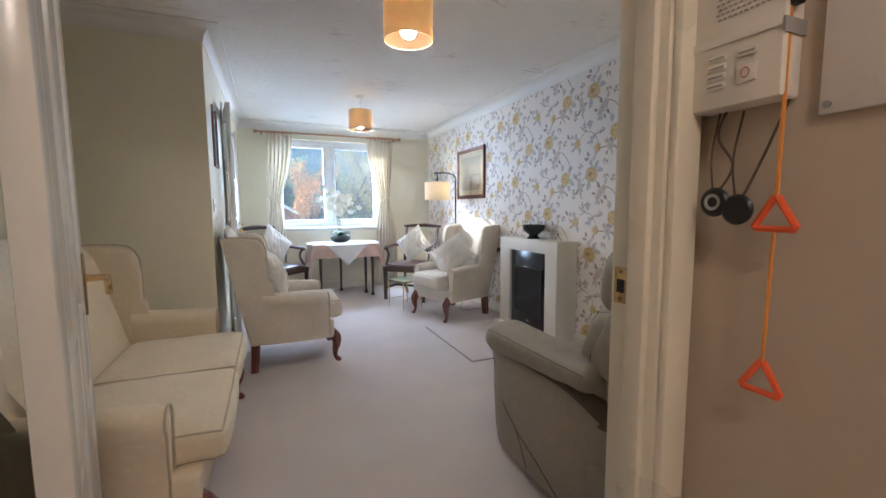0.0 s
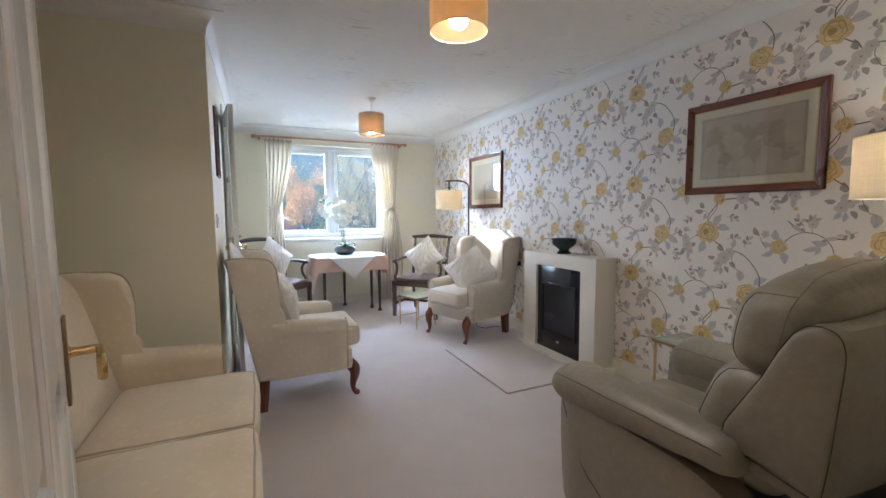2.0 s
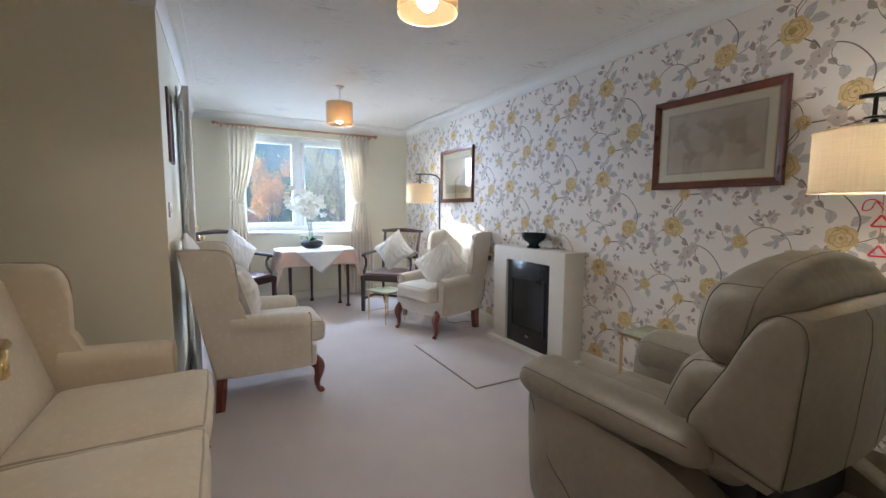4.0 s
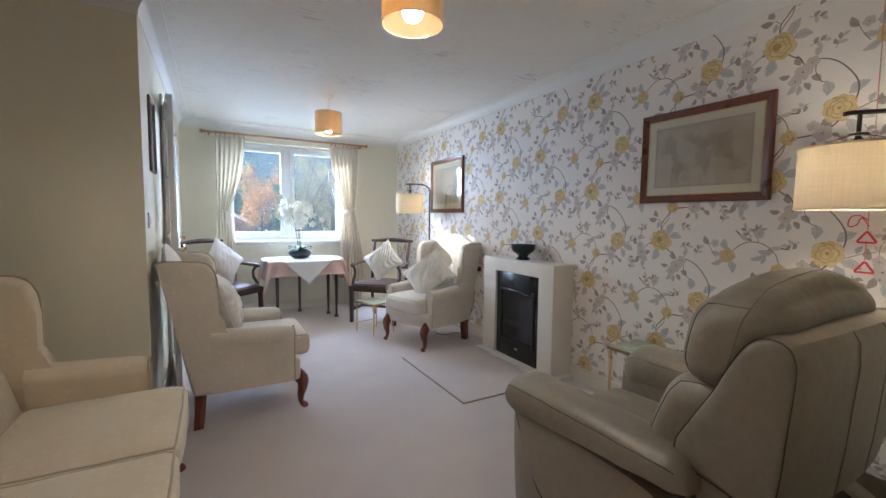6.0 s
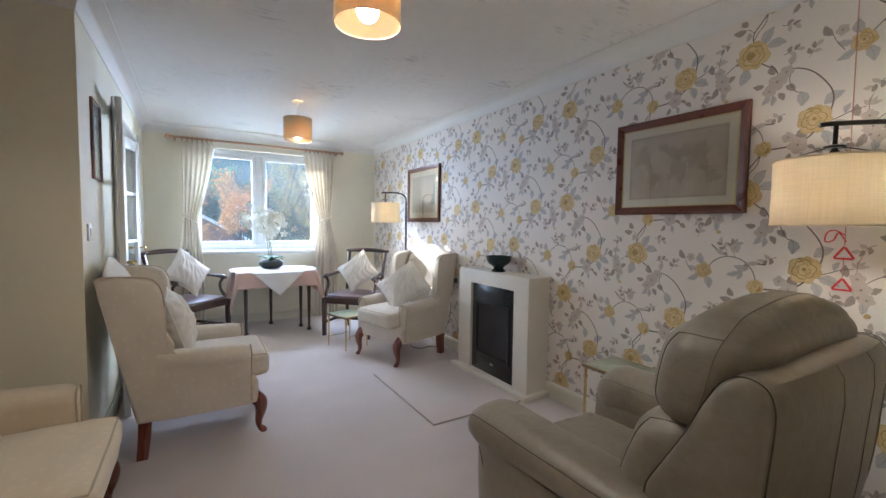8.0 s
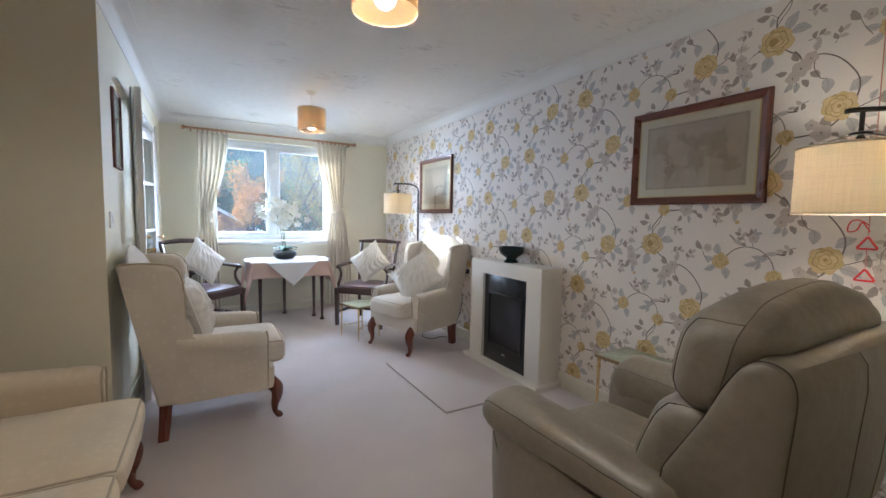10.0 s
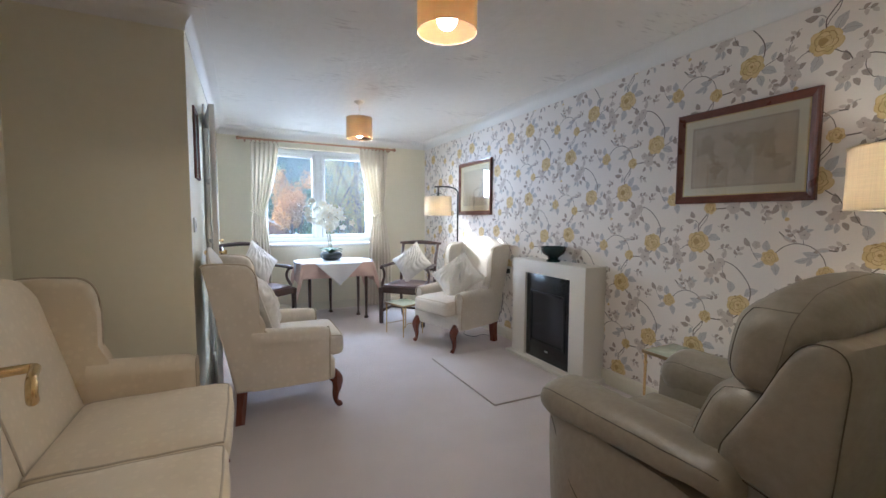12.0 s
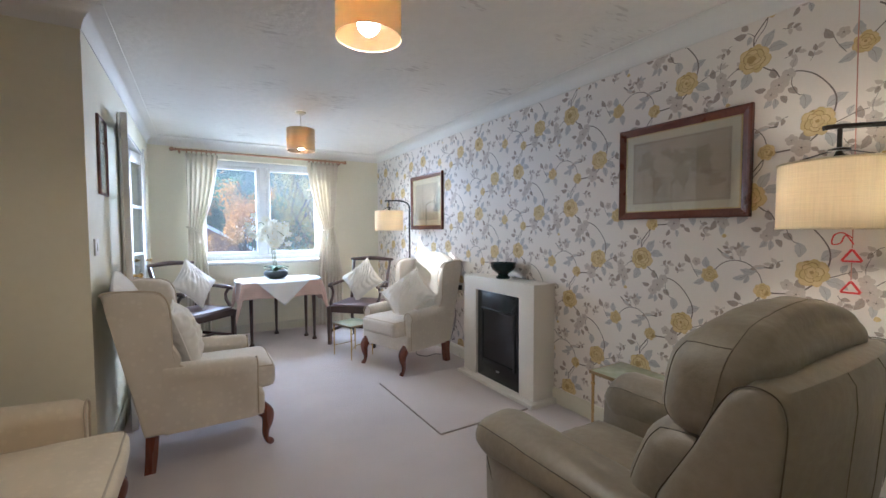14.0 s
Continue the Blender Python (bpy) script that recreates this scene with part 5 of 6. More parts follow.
def curtain(label, top, tie, foot, tie_z, foot_z, folds, seed, bulge):
    """A pleated curtain hung from rings and drawn in by a tie-back: x ranges at its top, tie and foot."""
    c = thing("curtain", label, "curtain", pose(0, PY, 0), "curtains at the window")
    nu, nv = 84, 60
    zt = PZ - 0.035
    rows = []
    bm = bmesh.new()
    for j in range(nv + 1):
        t = j / nv
        z = zt + (foot_z - zt) * t
        if z > tie_z:
            k = (zt - z) / (zt - tie_z)
            e = k ** 1.7
            x0, x1 = top[0] + (tie[0] - top[0]) * e, top[1] + (tie[1] - top[1]) * e
            gath = e
        else:
            k = (tie_z - z) / max(0.01, tie_z - foot_z)
            e = min(1.0, k * 2.2) ** 0.7
            x0, x1 = tie[0] + (foot[0] - tie[0]) * e, tie[1] + (foot[1] - tie[1]) * e
            gath = 1 - 0.75 * e
        row = []
        for i in range(nu + 1):
            u = i / nu
            ph = 2 * math.pi * folds * u + 0.6 * noise.noise(Vector((u * 3, z * 1.5, seed)))
            amp = 0.026 * (0.75 + 0.4 * noise.noise(Vector((u * 5, z * 0.7, seed + 3)))) * (1 - 0.35 * gath)
            y = amp * math.sin(ph) + 0.010 * noise.noise(Vector((u * 8, z * 3, seed))) - bulge * gath * math.sin(math.pi * u)
            x = x0 + (x1 - x0) * u + 0.008 * math.sin(2 * ph)
            row.append(bm.verts.new((x, y, z)))
        rows.append(row)
    for j in range(nv):
        for i in range(nu):
            bm.faces.new((rows[j][i], rows[j][i + 1], rows[j + 1][i + 1], rows[j + 1][i]))
    p = part("drape", bm, M_CURTAIN, c, angle=80)
    sol = p.modifiers.new("thickness", "SOLIDIFY")
    sol.thickness = 0.003
    cx, rx = (tie[0] + tie[1]) / 2, (tie[1] - tie[0]) / 2 + 0.012
    loop = [(cx + rx * math.cos(a), 0.045 * math.sin(a) - 0.01, tie_z + 0.035 * math.cos(a + (0 if cx > 1 else math.pi))) for a in (2 * math.pi * k / 24 for k in range(25))]
    part("tie_back", tube(bmesh.new(), loop, 0.010, 8, False), M_CURTAIN, c, "twisted cream tie-back")
    tx = cx + (-0.02 if cx > 1 else 0.03)
    tas = part("tassel", lathe(bmesh.new(), [(0.004, 0.0), (0.013, -0.015), (0.010, -0.035), (0.019, -0.05), (0.024, -0.12), (0.002, -0.125)], (tx, -0.062, tie_z - 0.03), 12), M_CURTAIN, c, "cream tassel")
    return c


curtain("cream lined curtain held by a tasselled tie-back beside the window", (0.075, 0.395), (0.085, 0.215), (0.055, 0.285), 1.27, 0.02, 6, 2.0, 0.02)
curtain("cream lined curtain lit by the sun beside the window", (1.405, 1.80), (1.605, 1.735), (1.52, 1.85), 1.29, 0.02, 7, 6.0, 0.02)

# ---- floor lamps ----
def arc_lamp(label, m, turn, reach=0.235):
    """Arc reading lamp; its shade hangs over the origin, the post stands turn degrees round."""
    c = thing("floor_lamp", label, "floor lamp", m, "arc floor lamps")
    ct, st = math.cos(radians(turn)), math.sin(radians(turn))
    px, py = reach * ct, reach * st
    post = part("post", tube(bmesh.new(), [(px, py, 0.02), (px, py, 1.50)], 0.0105, 10), M_IRON, c)
    part("base", lathe(bmesh.new(), [(0.125, 0.0), (0.128, 0.008), (0.12, 0.018), (0.03, 0.026), (0.014, 0.045)], (px, py, 0), 28), M_IRON, c)
    arc = smooth_path([(px, py, 1.49), (px, py, 1.535), (px * 0.86, py * 0.86, 1.575), (px * 0.55, py * 0.55, 1.598), (0, 0, 1.602), (-0.045 * ct, -0.045 * st, 1.598)], 6)
    part("arm", tube(bmesh.new(), arc, 0.0085, 10), M_IRON, c)
    part("drop", tube(bmesh.new(), [(0, 0, 1.60), (0, 0, 1.525)], 0.007, 8), M_IRON, c)
    part("cap", lathe(bmesh.new(), [(0.030, 1.520), (0.030, 1.527), (0.012, 1.532)], n=16), M_IRON, c)
    r, z0, z1 = 0.161, 1.262, 1.482
    sh = part("shade", lathe(bmesh.new(), [(r, z0), (r, z1), (r - 0.002, z1), (r - 0.002, z0), (r, z0)], n=64, caps=False), M_SHADE, c, "cream linen drum shade, lit")
    for z in (z0, z1):
        part("hem", tube(bmesh.new(), [(r * math.cos(a), r * math.sin(a), z) for a in (2 * math.pi * k / 48 for k in range(49))], 0.0035, 6, False), M_SHADE, sh)
    for k in range(3):
        a = 2 * math.pi * k / 3
        part("spider", tube(bmesh.new(), [(0.02 * math.cos(a), 0.02 * math.sin(a), 1.522), (r * math.cos(a), r * math.sin(a), z1 - 0.004)], 0.0022, 6), M_IRON, sh)
    part("lampholder", lathe(bmesh.new(), [(0.018, 1.43), (0.020, 1.44), (0.020, 1.49), (0.008, 1.52)], n=14), M_IRON, c)
    bm = bmesh.new()
    bmesh.ops.create_uvsphere(bm, u_segments=20, v_segments=12, radius=0.034, matrix=Matrix.Translation((0, 0, 1.395)))
    part("bulb", bm, M_BULB_LAMP, c, "lit warm bulb")
    return c


arc_lamp("bronze arc floor lamp with cream drum shade behind the recliner", pose(2.022, 1.062, 0), -48, 0.35)
arc_lamp("bronze arc floor lamp with cream drum shade beside the framed picture", pose(2.075, 4.96, 0), -31)

# ---- pendants ----
def pendant(m):
    c = thing("pendant_light", "gold drum pendant light on a short flex, lit", "pendant light", m, "pendant lights")
    part("ceiling_rose", lathe(bmesh.new(), [(0.006, -0.030), (0.02, -0.026), (0.045, -0.010), (0.048, 0.0)], n=24), M_PLASTIC, c, "white ceiling rose")
    part("flex", tube(bmesh.new(), [(0, 0, -0.025), (0, 0, -0.17)], 0.0035, 8), M_PLASTIC, c)
    part("lampholder", lathe(bmesh.new(), [(0.017, -0.24), (0.019, -0.23), (0.019, -0.19), (0.008, -0.16)], n=14), M_PLASTIC, c)
    r, z0, z1 = 0.120, -0.340, -0.150
    sh = part("shade", lathe(bmesh.new(), [(r, z0), (r, z1), (r - 0.0015, z1), (r - 0.0015, z0), (r, z0)], n=64, caps=False), M_PENDANT, c, "gold fabric drum shade")
    part("lining", lathe(bmesh.new(), [(r - 0.003, z0 + 0.002), (r - 0.003, z1 - 0.002), (r - 0.004, z1 - 0.002), (r - 0.004, z0 + 0.002), (r - 0.003, z0 + 0.002)], n=64, caps=False), M_LINING, sh, "pale gold lining")
    # disc added in the shade's open top to weaken light on the ceiling
    part("added_top_disc", lathe(bmesh.new(), [(0.022, z1 - 0.016), (r - 0.005, z1 - 0.016), (r - 0.005, z1 - 0.014), (0.022, z1 - 0.014), (0.022, z1 - 0.016)], n=48, caps=False), M_TOP_DISC, sh, "added cloth disc that dims the glow on the ceiling")
    for z in (z0, z1):
        part("hem", tube(bmesh.new(), [(r * math.cos(a), r * math.sin(a), z) for a in (2 * math.pi * k / 48 for k in range(49))], 0.0014, 6, False), M_PENDANT, sh)
    for k in range(3):
        a = 2 * math.pi * k / 3 + 0.4
        part("spider", tube(bmesh.new(), [(0.018 * math.cos(a), 0.018 * math.sin(a), -0.19), (r * math.cos(a), r * math.sin(a), z1 - 0.01)], 0.002, 6), M_STEEL, sh)
    bm = bmesh.new()
    bmesh.ops.create_uvsphere(bm, u_segments=24, v_segments=14, radius=0.040, matrix=Matrix.Translation((0, 0, -0.290)))
    part("bulb", bm, M_BULB, c, "lit warm globe bulb")
    return c


pendant(pose(0.735, 2.02, CEIL))
pendant(pose(0.985, 4.38, CEIL))

# unseen light behind the camera, added to brighten the hall and alcove
hl = thing("unseen_hall_light", "unseen hall ceiling light, assumed behind the camera, lit", "ceiling light", pose(0.15, -0.85, CEIL))
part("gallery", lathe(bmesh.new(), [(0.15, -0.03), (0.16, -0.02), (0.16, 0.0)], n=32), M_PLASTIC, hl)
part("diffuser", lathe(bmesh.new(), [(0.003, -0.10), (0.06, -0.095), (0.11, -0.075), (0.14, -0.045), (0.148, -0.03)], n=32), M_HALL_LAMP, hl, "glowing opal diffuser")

# ---- cords and small fittings ----
def triangle(bm, c, w, h, r, nrm):
    """A triangular pull, its plane square to the axis named."""
    c = Vector(c)
    sx = Vector((0, 1, 0)) if nrm == "x" else Vector((1, 0, 0))
    pts = [c + Vector((0, 0, h * 0.55)), c - sx * w / 2 - Vector((0, 0, h * 0.45)), c + sx * w / 2 - Vector((0, 0, h * 0.45))]
    line = []
    for a, b in zip(pts, pts[1:] + pts[:1]):
        line += [a.lerp(b, t) for t in (0.06, 0.35, 0.65, 0.94)]
    return tube(bm, line + line[:1], r, 6, False)


pull = thing("alarm_pull_cord", "faded red alarm pull cord with two red triangles", "pull cord", pose(E - 0.03, 1.11, 0))
part("cord", tube(bmesh.new(), [(0, 0.01, CEIL), (0.003, 0.006, 1.8), (0.0, 0.0, 1.22), (0, 0, 1.185)], 0.0018, 6), M_PINKCORD, pull)
part("cord", tube(bmesh.new(), [(0, 0, 1.14), (0, 0, 1.06)], 0.0018, 6), M_PINKCORD, pull)
part("pull_triangle", triangle(bmesh.new(), (0, 0, 1.155), 0.062, 0.048, 0.0042, "x"), M_RED, pull, "red plastic triangle")
part("pull_triangle", triangle(bmesh.new(), (0, 0, 1.030), 0.062, 0.046, 0.0042, "x"), M_RED, pull, "red plastic triangle")
part("slack_loop", tube(bmesh.new(), smooth_path([(0, 0.0, 1.225), (0, 0.03, 1.245), (0, 0.055, 1.235), (0, 0.06, 1.20), (0, 0.035, 1.205), (0, 0.02, 1.235), (0, -0.004, 1.20)], 6), 0.0025, 6), M_RED, pull)
part("ceiling_boss", lathe(bmesh.new(), [(0.02, CEIL - 0.03), (0.03, CEIL - 0.004), (0.03, CEIL)], (0, 0.01, 0), 16), M_PLASTIC, pull)

sock = thing("wall_socket", "dark flex plugged into a wall socket behind the armchair", "socket", pose(E, 3.93, 0.70))
part("plate", fresh_box(-0.010, 0, -0.043, 0.043, -0.043, 0.043, r=0.003), M_PLASTIC, sock)
part("plug", fresh_box(-0.045, -0.010, -0.022, 0.022, -0.025, 0.022, r=0.006), M_BLACKPLASTIC, sock, "black plug")
flex = thing("lamp_flex", "dark lamp flex trailing from the socket to the carpet", "cable", pose(E, 3.93, 0))
part("cable", tube(bmesh.new(), smooth_path([(-0.045, 0, 0.69), (-0.06, 0.03, 0.55), (-0.05, 0.05, 0.35), (-0.07, 0.11, 0.15), (-0.09, 0.15, 0.012), (-0.18, 0.22, 0.005), (-0.30, 0.20, 0.005), (-0.34, 0.33, 0.005), (-0.20, 0.55, 0.005), (-0.10, 0.85, 0.005)], 7), 0.0032, 6), M_BLACKPLASTIC, flex)

# ---- hall fittings ----
unit = thing("call_unit", "cream plastic warden call unit with speaker and button panel", "intercom", pose(HE, 0.435, 1.305) @ Matrix.Diagonal((0.9, 0.79, 1.0, 1.0)))
part("case", fresh_box(-0.052, 0, -0.085, 0.085, 0.0, 0.30, r=0.006), M_PLASTIC, unit)
part("panel_lip", fresh_box(-0.056, -0.052, -0.083, 0.083, 0.095, 0.110, r=0.002), M_PLASTIC, unit)
slot_mesh = None
for i in range(14):
    for j in range(10):
        y, z = -0.058 + 0.0098 * j + (0.0045 if i % 2 else 0), 0.135 + 0.0075 * i
        if slot_mesh is None:
            q = part("speaker_slot", fresh_box(-0.0535, -0.0515, -0.003, 0.003, -0.0012, 0.0012), M_GREYPLASTIC, unit, smooth=False)
            slot_mesh = q.data
        else:
            q = new("speaker_slot", slot_mesh)
            q.parent = unit
        q.location = (0, y, z)
for k in range(4):
    b = part("button", fresh_box(-0.056, -0.052, 0.012, 0.050, 0.030 + 0.014 * k, 0.040 + 0.014 * k, r=0.002), M_PLASTIC, unit)
    part("legend", fresh_box(-0.0566, -0.0560, 0.016, 0.046, 0.0335 + 0.014 * k, 0.0360 + 0.014 * k), M_GREYPLASTIC, b, "grey bar of small print", smooth=False)
b = part("button", fresh_box(-0.056, -0.052, -0.045, -0.008, 0.030, 0.058, r=0.003), M_PLASTIC, unit)
part("alarm_mark", tube(bmesh.new(), [(-0.0565, -0.0265 + 0.007 * math.cos(a), 0.044 + 0.007 * math.sin(a)) for a in (2 * math.pi * k / 16 for k in range(17))], 0.0012, 5, False), M_PINKCORD, b)
b = part("button", fresh_box(-0.056, -0.052, -0.045, -0.008, 0.068, 0.080, r=0.003), M_PLASTIC, unit)
part("legend", fresh_box(-0.0566, -0.0560, -0.041, -0.012, 0.0725, 0.0755), M_GREYPLASTIC, b, smooth=False)
part("clip", fresh_box(-0.056, 0.0, -0.089, -0.085, 0.085, 0.105), M_GREYPLASTIC, unit, "grey side clip")

for name, y, z, a, b in (("alarm_pendant", 0.458, 1.158, 0.045, 0.035), ("alarm_pendant", 0.422, 1.146, 0.045, -0.012)):
    p = thing(name, "black wrist alarm disc hung on a dark cord", "alarm pendant", pose(HE - 0.030, y, z), "alarm pendants")
    d = lathe(bmesh.new(), [(0.004, 0.0), (0.018, 0.0), (0.023, 0.003), (0.024, 0.007), (0.020, 0.011), (0.004, 0.012)], n=24)
    bmesh.ops.transform(d, matrix=pose(0, 0, 0, 0, -90, 0), verts=d.verts)
    part("disc", d, M_BLACKPLASTIC, p)
    if y > 0.44:
        d = lathe(bmesh.new(), [(0.012, 0.0120), (0.0135, 0.0135), (0.009, 0.0135), (0.008, 0.0125)], n=20, caps=False)
        bmesh.ops.transform(d, matrix=pose(0, 0, 0, 0, -90, 0), verts=d.verts)
        part("button_ring", d, M_STEEL, p)
    part("cord", tube(bmesh.new(), smooth_path([(-0.004, 0.006, 0.02), (0.012, 0.022, 0.08), (0.02, a - 0.03, 0.155)], 6), 0.0018, 6), M_DARKCORD, p)
    part("cord", tube(bmesh.new(), smooth_path([(-0.004, -0.006, 0.02), (0.010, -0.015, 0.06), (0.015, b - 0.02, 0.11), (0.02, b - 0.035, 0.16)], 6), 0.0022, 6), M_DARKCORD, p)

hp = thing("hall_pull_cord", "orange alarm pull cord with two orange triangles", "pull cord", pose(HE - 0.033, 0.370, 0))
part("cord", tube(bmesh.new(), [(0.0, -0.004, CEIL), (-0.002, -0.002, 1.6), (0, 0, 1.165)], 0.0032, 6), M_ORANGECORD, hp)
part("cord", tube(bmesh.new(), [(0, 0.0, 1.12), (0, 0.004, 0.915)], 0.0028, 6), M_ORANGECORD, hp)
part("pull_triangle", triangle(bmesh.new(), (0, 0, 1.140), 0.058, 0.050, 0.0052, "x"), M_ORANGE, hp, "orange plastic triangle")
part("pull_triangle", triangle(bmesh.new(), (0, 0.004, 0.893), 0.058, 0.050, 0.0052, "x"), M_ORANGE, hp, "orange plastic triangle")
part("toggle", fresh_box(-0.006, 0.008, -0.016, 0.0, 1.425, 1.45, r=0.004), M_BLACKPLASTIC, hp)

nb = thing("notice_board", "plain white wall panel held by screws", "panel", pose(HE, 0.185, 1.275))
part("panel", fresh_box(-0.010, 0, -0.17, 0.155, 0.0, 0.42, r=0.002), M_BOARD, nb)
for y in (-0.155, 0.145):
    part("screw", tube(bmesh.new(), [(-0.013, y, 0.012), (-0.010, y, 0.012)], 0.005, 10), M_STEEL, nb)

# ---- outdoors ----
GZ = -3.4
gm = bmesh.new()
bmesh.ops.create_grid(gm, x_segments=20, y_segments=20, size=900, matrix=Matrix.Translation((0, 700, GZ)))
tagged(part("ground", gm, M_GRASS, None, smooth=False), "rough grass ground below the window", "ground", "", "structure")


def tree(name, label, x, y, height, cx, cz, rx, ry, rz, leaves, leafmat, leaf, seed, gap=0.15, trunk=0.16, droop=0.0):
    """A tapered trunk with limbs, and a ragged crown of single leaves round the limbs' ends."""
    rn = random.Random(seed)
    t = thing(name, label, "tree", pose(x, y, GZ), "trees outside the window")
    top = height
    bm = bmesh.new()
    line = smooth_path([(0, 0, 0), (0.1, 0.05, height * 0.3), (cx * 0.5, 0, height * 0.6), (cx, 0, top)], 5)
    tube(bm, line, spread([trunk, trunk * 0.8, trunk * 0.5, trunk * 0.12], len(line)), 8)
    ends = []
    for k in range(34):
        a = rn.uniform(0, 2 * math.pi)
        h = rn.uniform(0.25, 0.97)
        s = line[int(h * (len(line) - 1))]
        e = Vector((cx + rx * math.cos(a) * rn.uniform(0.45, 0.95), ry * math.sin(a) * rn.uniform(0.45, 0.95), cz + rz * rn.uniform(-0.85, 0.9)))
        mid = s.lerp(e, 0.5) + Vector((0, 0, 0.25 + rn.uniform(-0.2, 0.3)))
        bl = smooth_path([s, mid, e], 4)
        tube(bm, bl, spread([trunk * 0.3, trunk * 0.16, trunk * 0.05], len(bl)), 5)
        ends += bl[3:]
    part("trunk", bm, M_BARK, t)
    verts, faces = [], []
    made = 0
    while made < leaves:
        e = rn.choice(ends)
        p = e + Vector((rn.gauss(0, 0.26 * rx * 0.5), rn.gauss(0, 0.26 * ry * 0.5), rn.gauss(0, 0.2 * rz * 0.6)))
        if noise.noise(p * 0.9 + Vector((seed, 0, 0))) < -gap:
            continue
        d = Vector((rn.gauss(0, 1), rn.gauss(0, 1), rn.gauss(0, 1) - droop)).normalized()
        s = d.orthogonal().normalized()
        s = Matrix.Rotation(rn.uniform(0, 6.28), 3, d) @ s
        L = leaf * rn.uniform(0.6, 1.3)
        i = len(verts)
        verts += [p, p + d * L * 0.5 + s * L * 0.32, p + d * L, p + d * L * 0.5 - s * L * 0.32]
        faces.append((i, i + 1, i + 2, i + 3))
        made += 1
    me = bpy.data.meshes.new("crown")
    me.from_pydata(verts, [], faces)
    me.materials.append(leafmat)
    cr = new("crown", me)
    cr.parent = t
    tagged(cr, "loose leafy crown", kind="stuff")
    return t


tree("tree", "young tree in orange autumn leaf", 1.75, 18.0, 6.3, 0.0, 4.3, 1.35, 1.2, 2.1, 17000, M_LEAF_ORANGE, 0.070, 3, 0.1, 0.09)
tree("tree", "tall thinning tree in russet and green leaf", 4.2, 17.0, 9.4, -0.1, 5.2, 2.0, 1.6, 3.2, 19000, M_LEAF_RUSSET, 0.070, 8, 0.12, 0.14)
# this evergreen is out of view, added only to block some sun
tree("tree", "unseen evergreen tree added to shade part of the window", -5.66, 14.1, 9.0, 0.0, 7.5, 0.76, 0.76, 1.55, 9000, M_LEAF_GREEN, 0.13, 41, 0.22, 0.1)
for k, (x, y, h, rx) in enumerate(((0.4, 38, 8.9, 2.2), (-2.4, 42, 9.8, 2.6), (3.6, 44, 9.8, 2.8), (7.2, 48, 9.0, 3.0), (11.0, 46, 8.6, 3.0))):
    tree("tree", "dark green tree in the distance", x, y, h, 0, h * 0.55, rx, rx, h * 0.42, 9000, M_LEAF_GREEN, 0.26, 20 + k, 0.25, 0.2)

house = thing("house", "brick house with slate roof below the trees", "house", pose(-1.9, 25.0, GZ))
part("wall", fresh_box(-3.2, 5.4, 0.1, 7, 0, 3.2), M_BRICK, house, smooth=False)
part("gable", slab(bmesh.new(), [(-3.2, 3.2), (5.4, 3.2), (1.1, 5.7)], 0.0, 7.0), M_BRICK, house, smooth=False)
for s in (1, -1):
    rf = slab(bmesh.new(), [(1.1, 5.82), (1.1 + s * 4.6, 3.14), (1.1 + s * 4.6, 3.02), (1.1, 5.70)], -0.35, 7.3)
    part("roof", rf, M_SLATE, house, "blue grey slate roof", smooth=False)
    part("bargeboard", slab(bmesh.new(), [(1.1, 5.80), (1.1 + s * 4.62, 3.12), (1.1 + s * 4.62, 2.94), (1.1, 5.62)], -0.40, -0.36), M_UPVC, house, smooth=False)

hm = bmesh.new()
hrows = []
for i in range(41):
    row = []
    for j in range(9):
        x, y = -160 + 8 * i, 110 + 12 * j
        row.append(hm.verts.new((x, y, GZ + 42 * math.sin(math.pi * min(1, j / 8) * 0.5) * (0.65 + 0.35 * math.cos((x + 20) / 55)) + 2.2 * noise.noise(Vector((x * 0.09, y * 0.09, 0))))))
    hrows.append(row)
for i in range(40):
    for j in range(8):
        hm.faces.new((hrows[i][j], hrows[i + 1][j], hrows[i + 1][j + 1], hrows[i][j + 1]))
tagged(part("backdrop_hill", hm, M_HILL), "wooded hillside in the distance", "hill", "", "structure")

# ---- wallpaper print: roses, blossoms, leaves and twigs in a half-drop repeat ----
PW, PH = 0.542, 0.631
PRINT_MATS = [M_ROSE_PALE, M_ROSE_DEEP, M_ROSE_LIGHT, M_LEAF_GREY, M_LEAF_TAUPE, M_BLOSSOM, M_TWIG, M_VEIN]


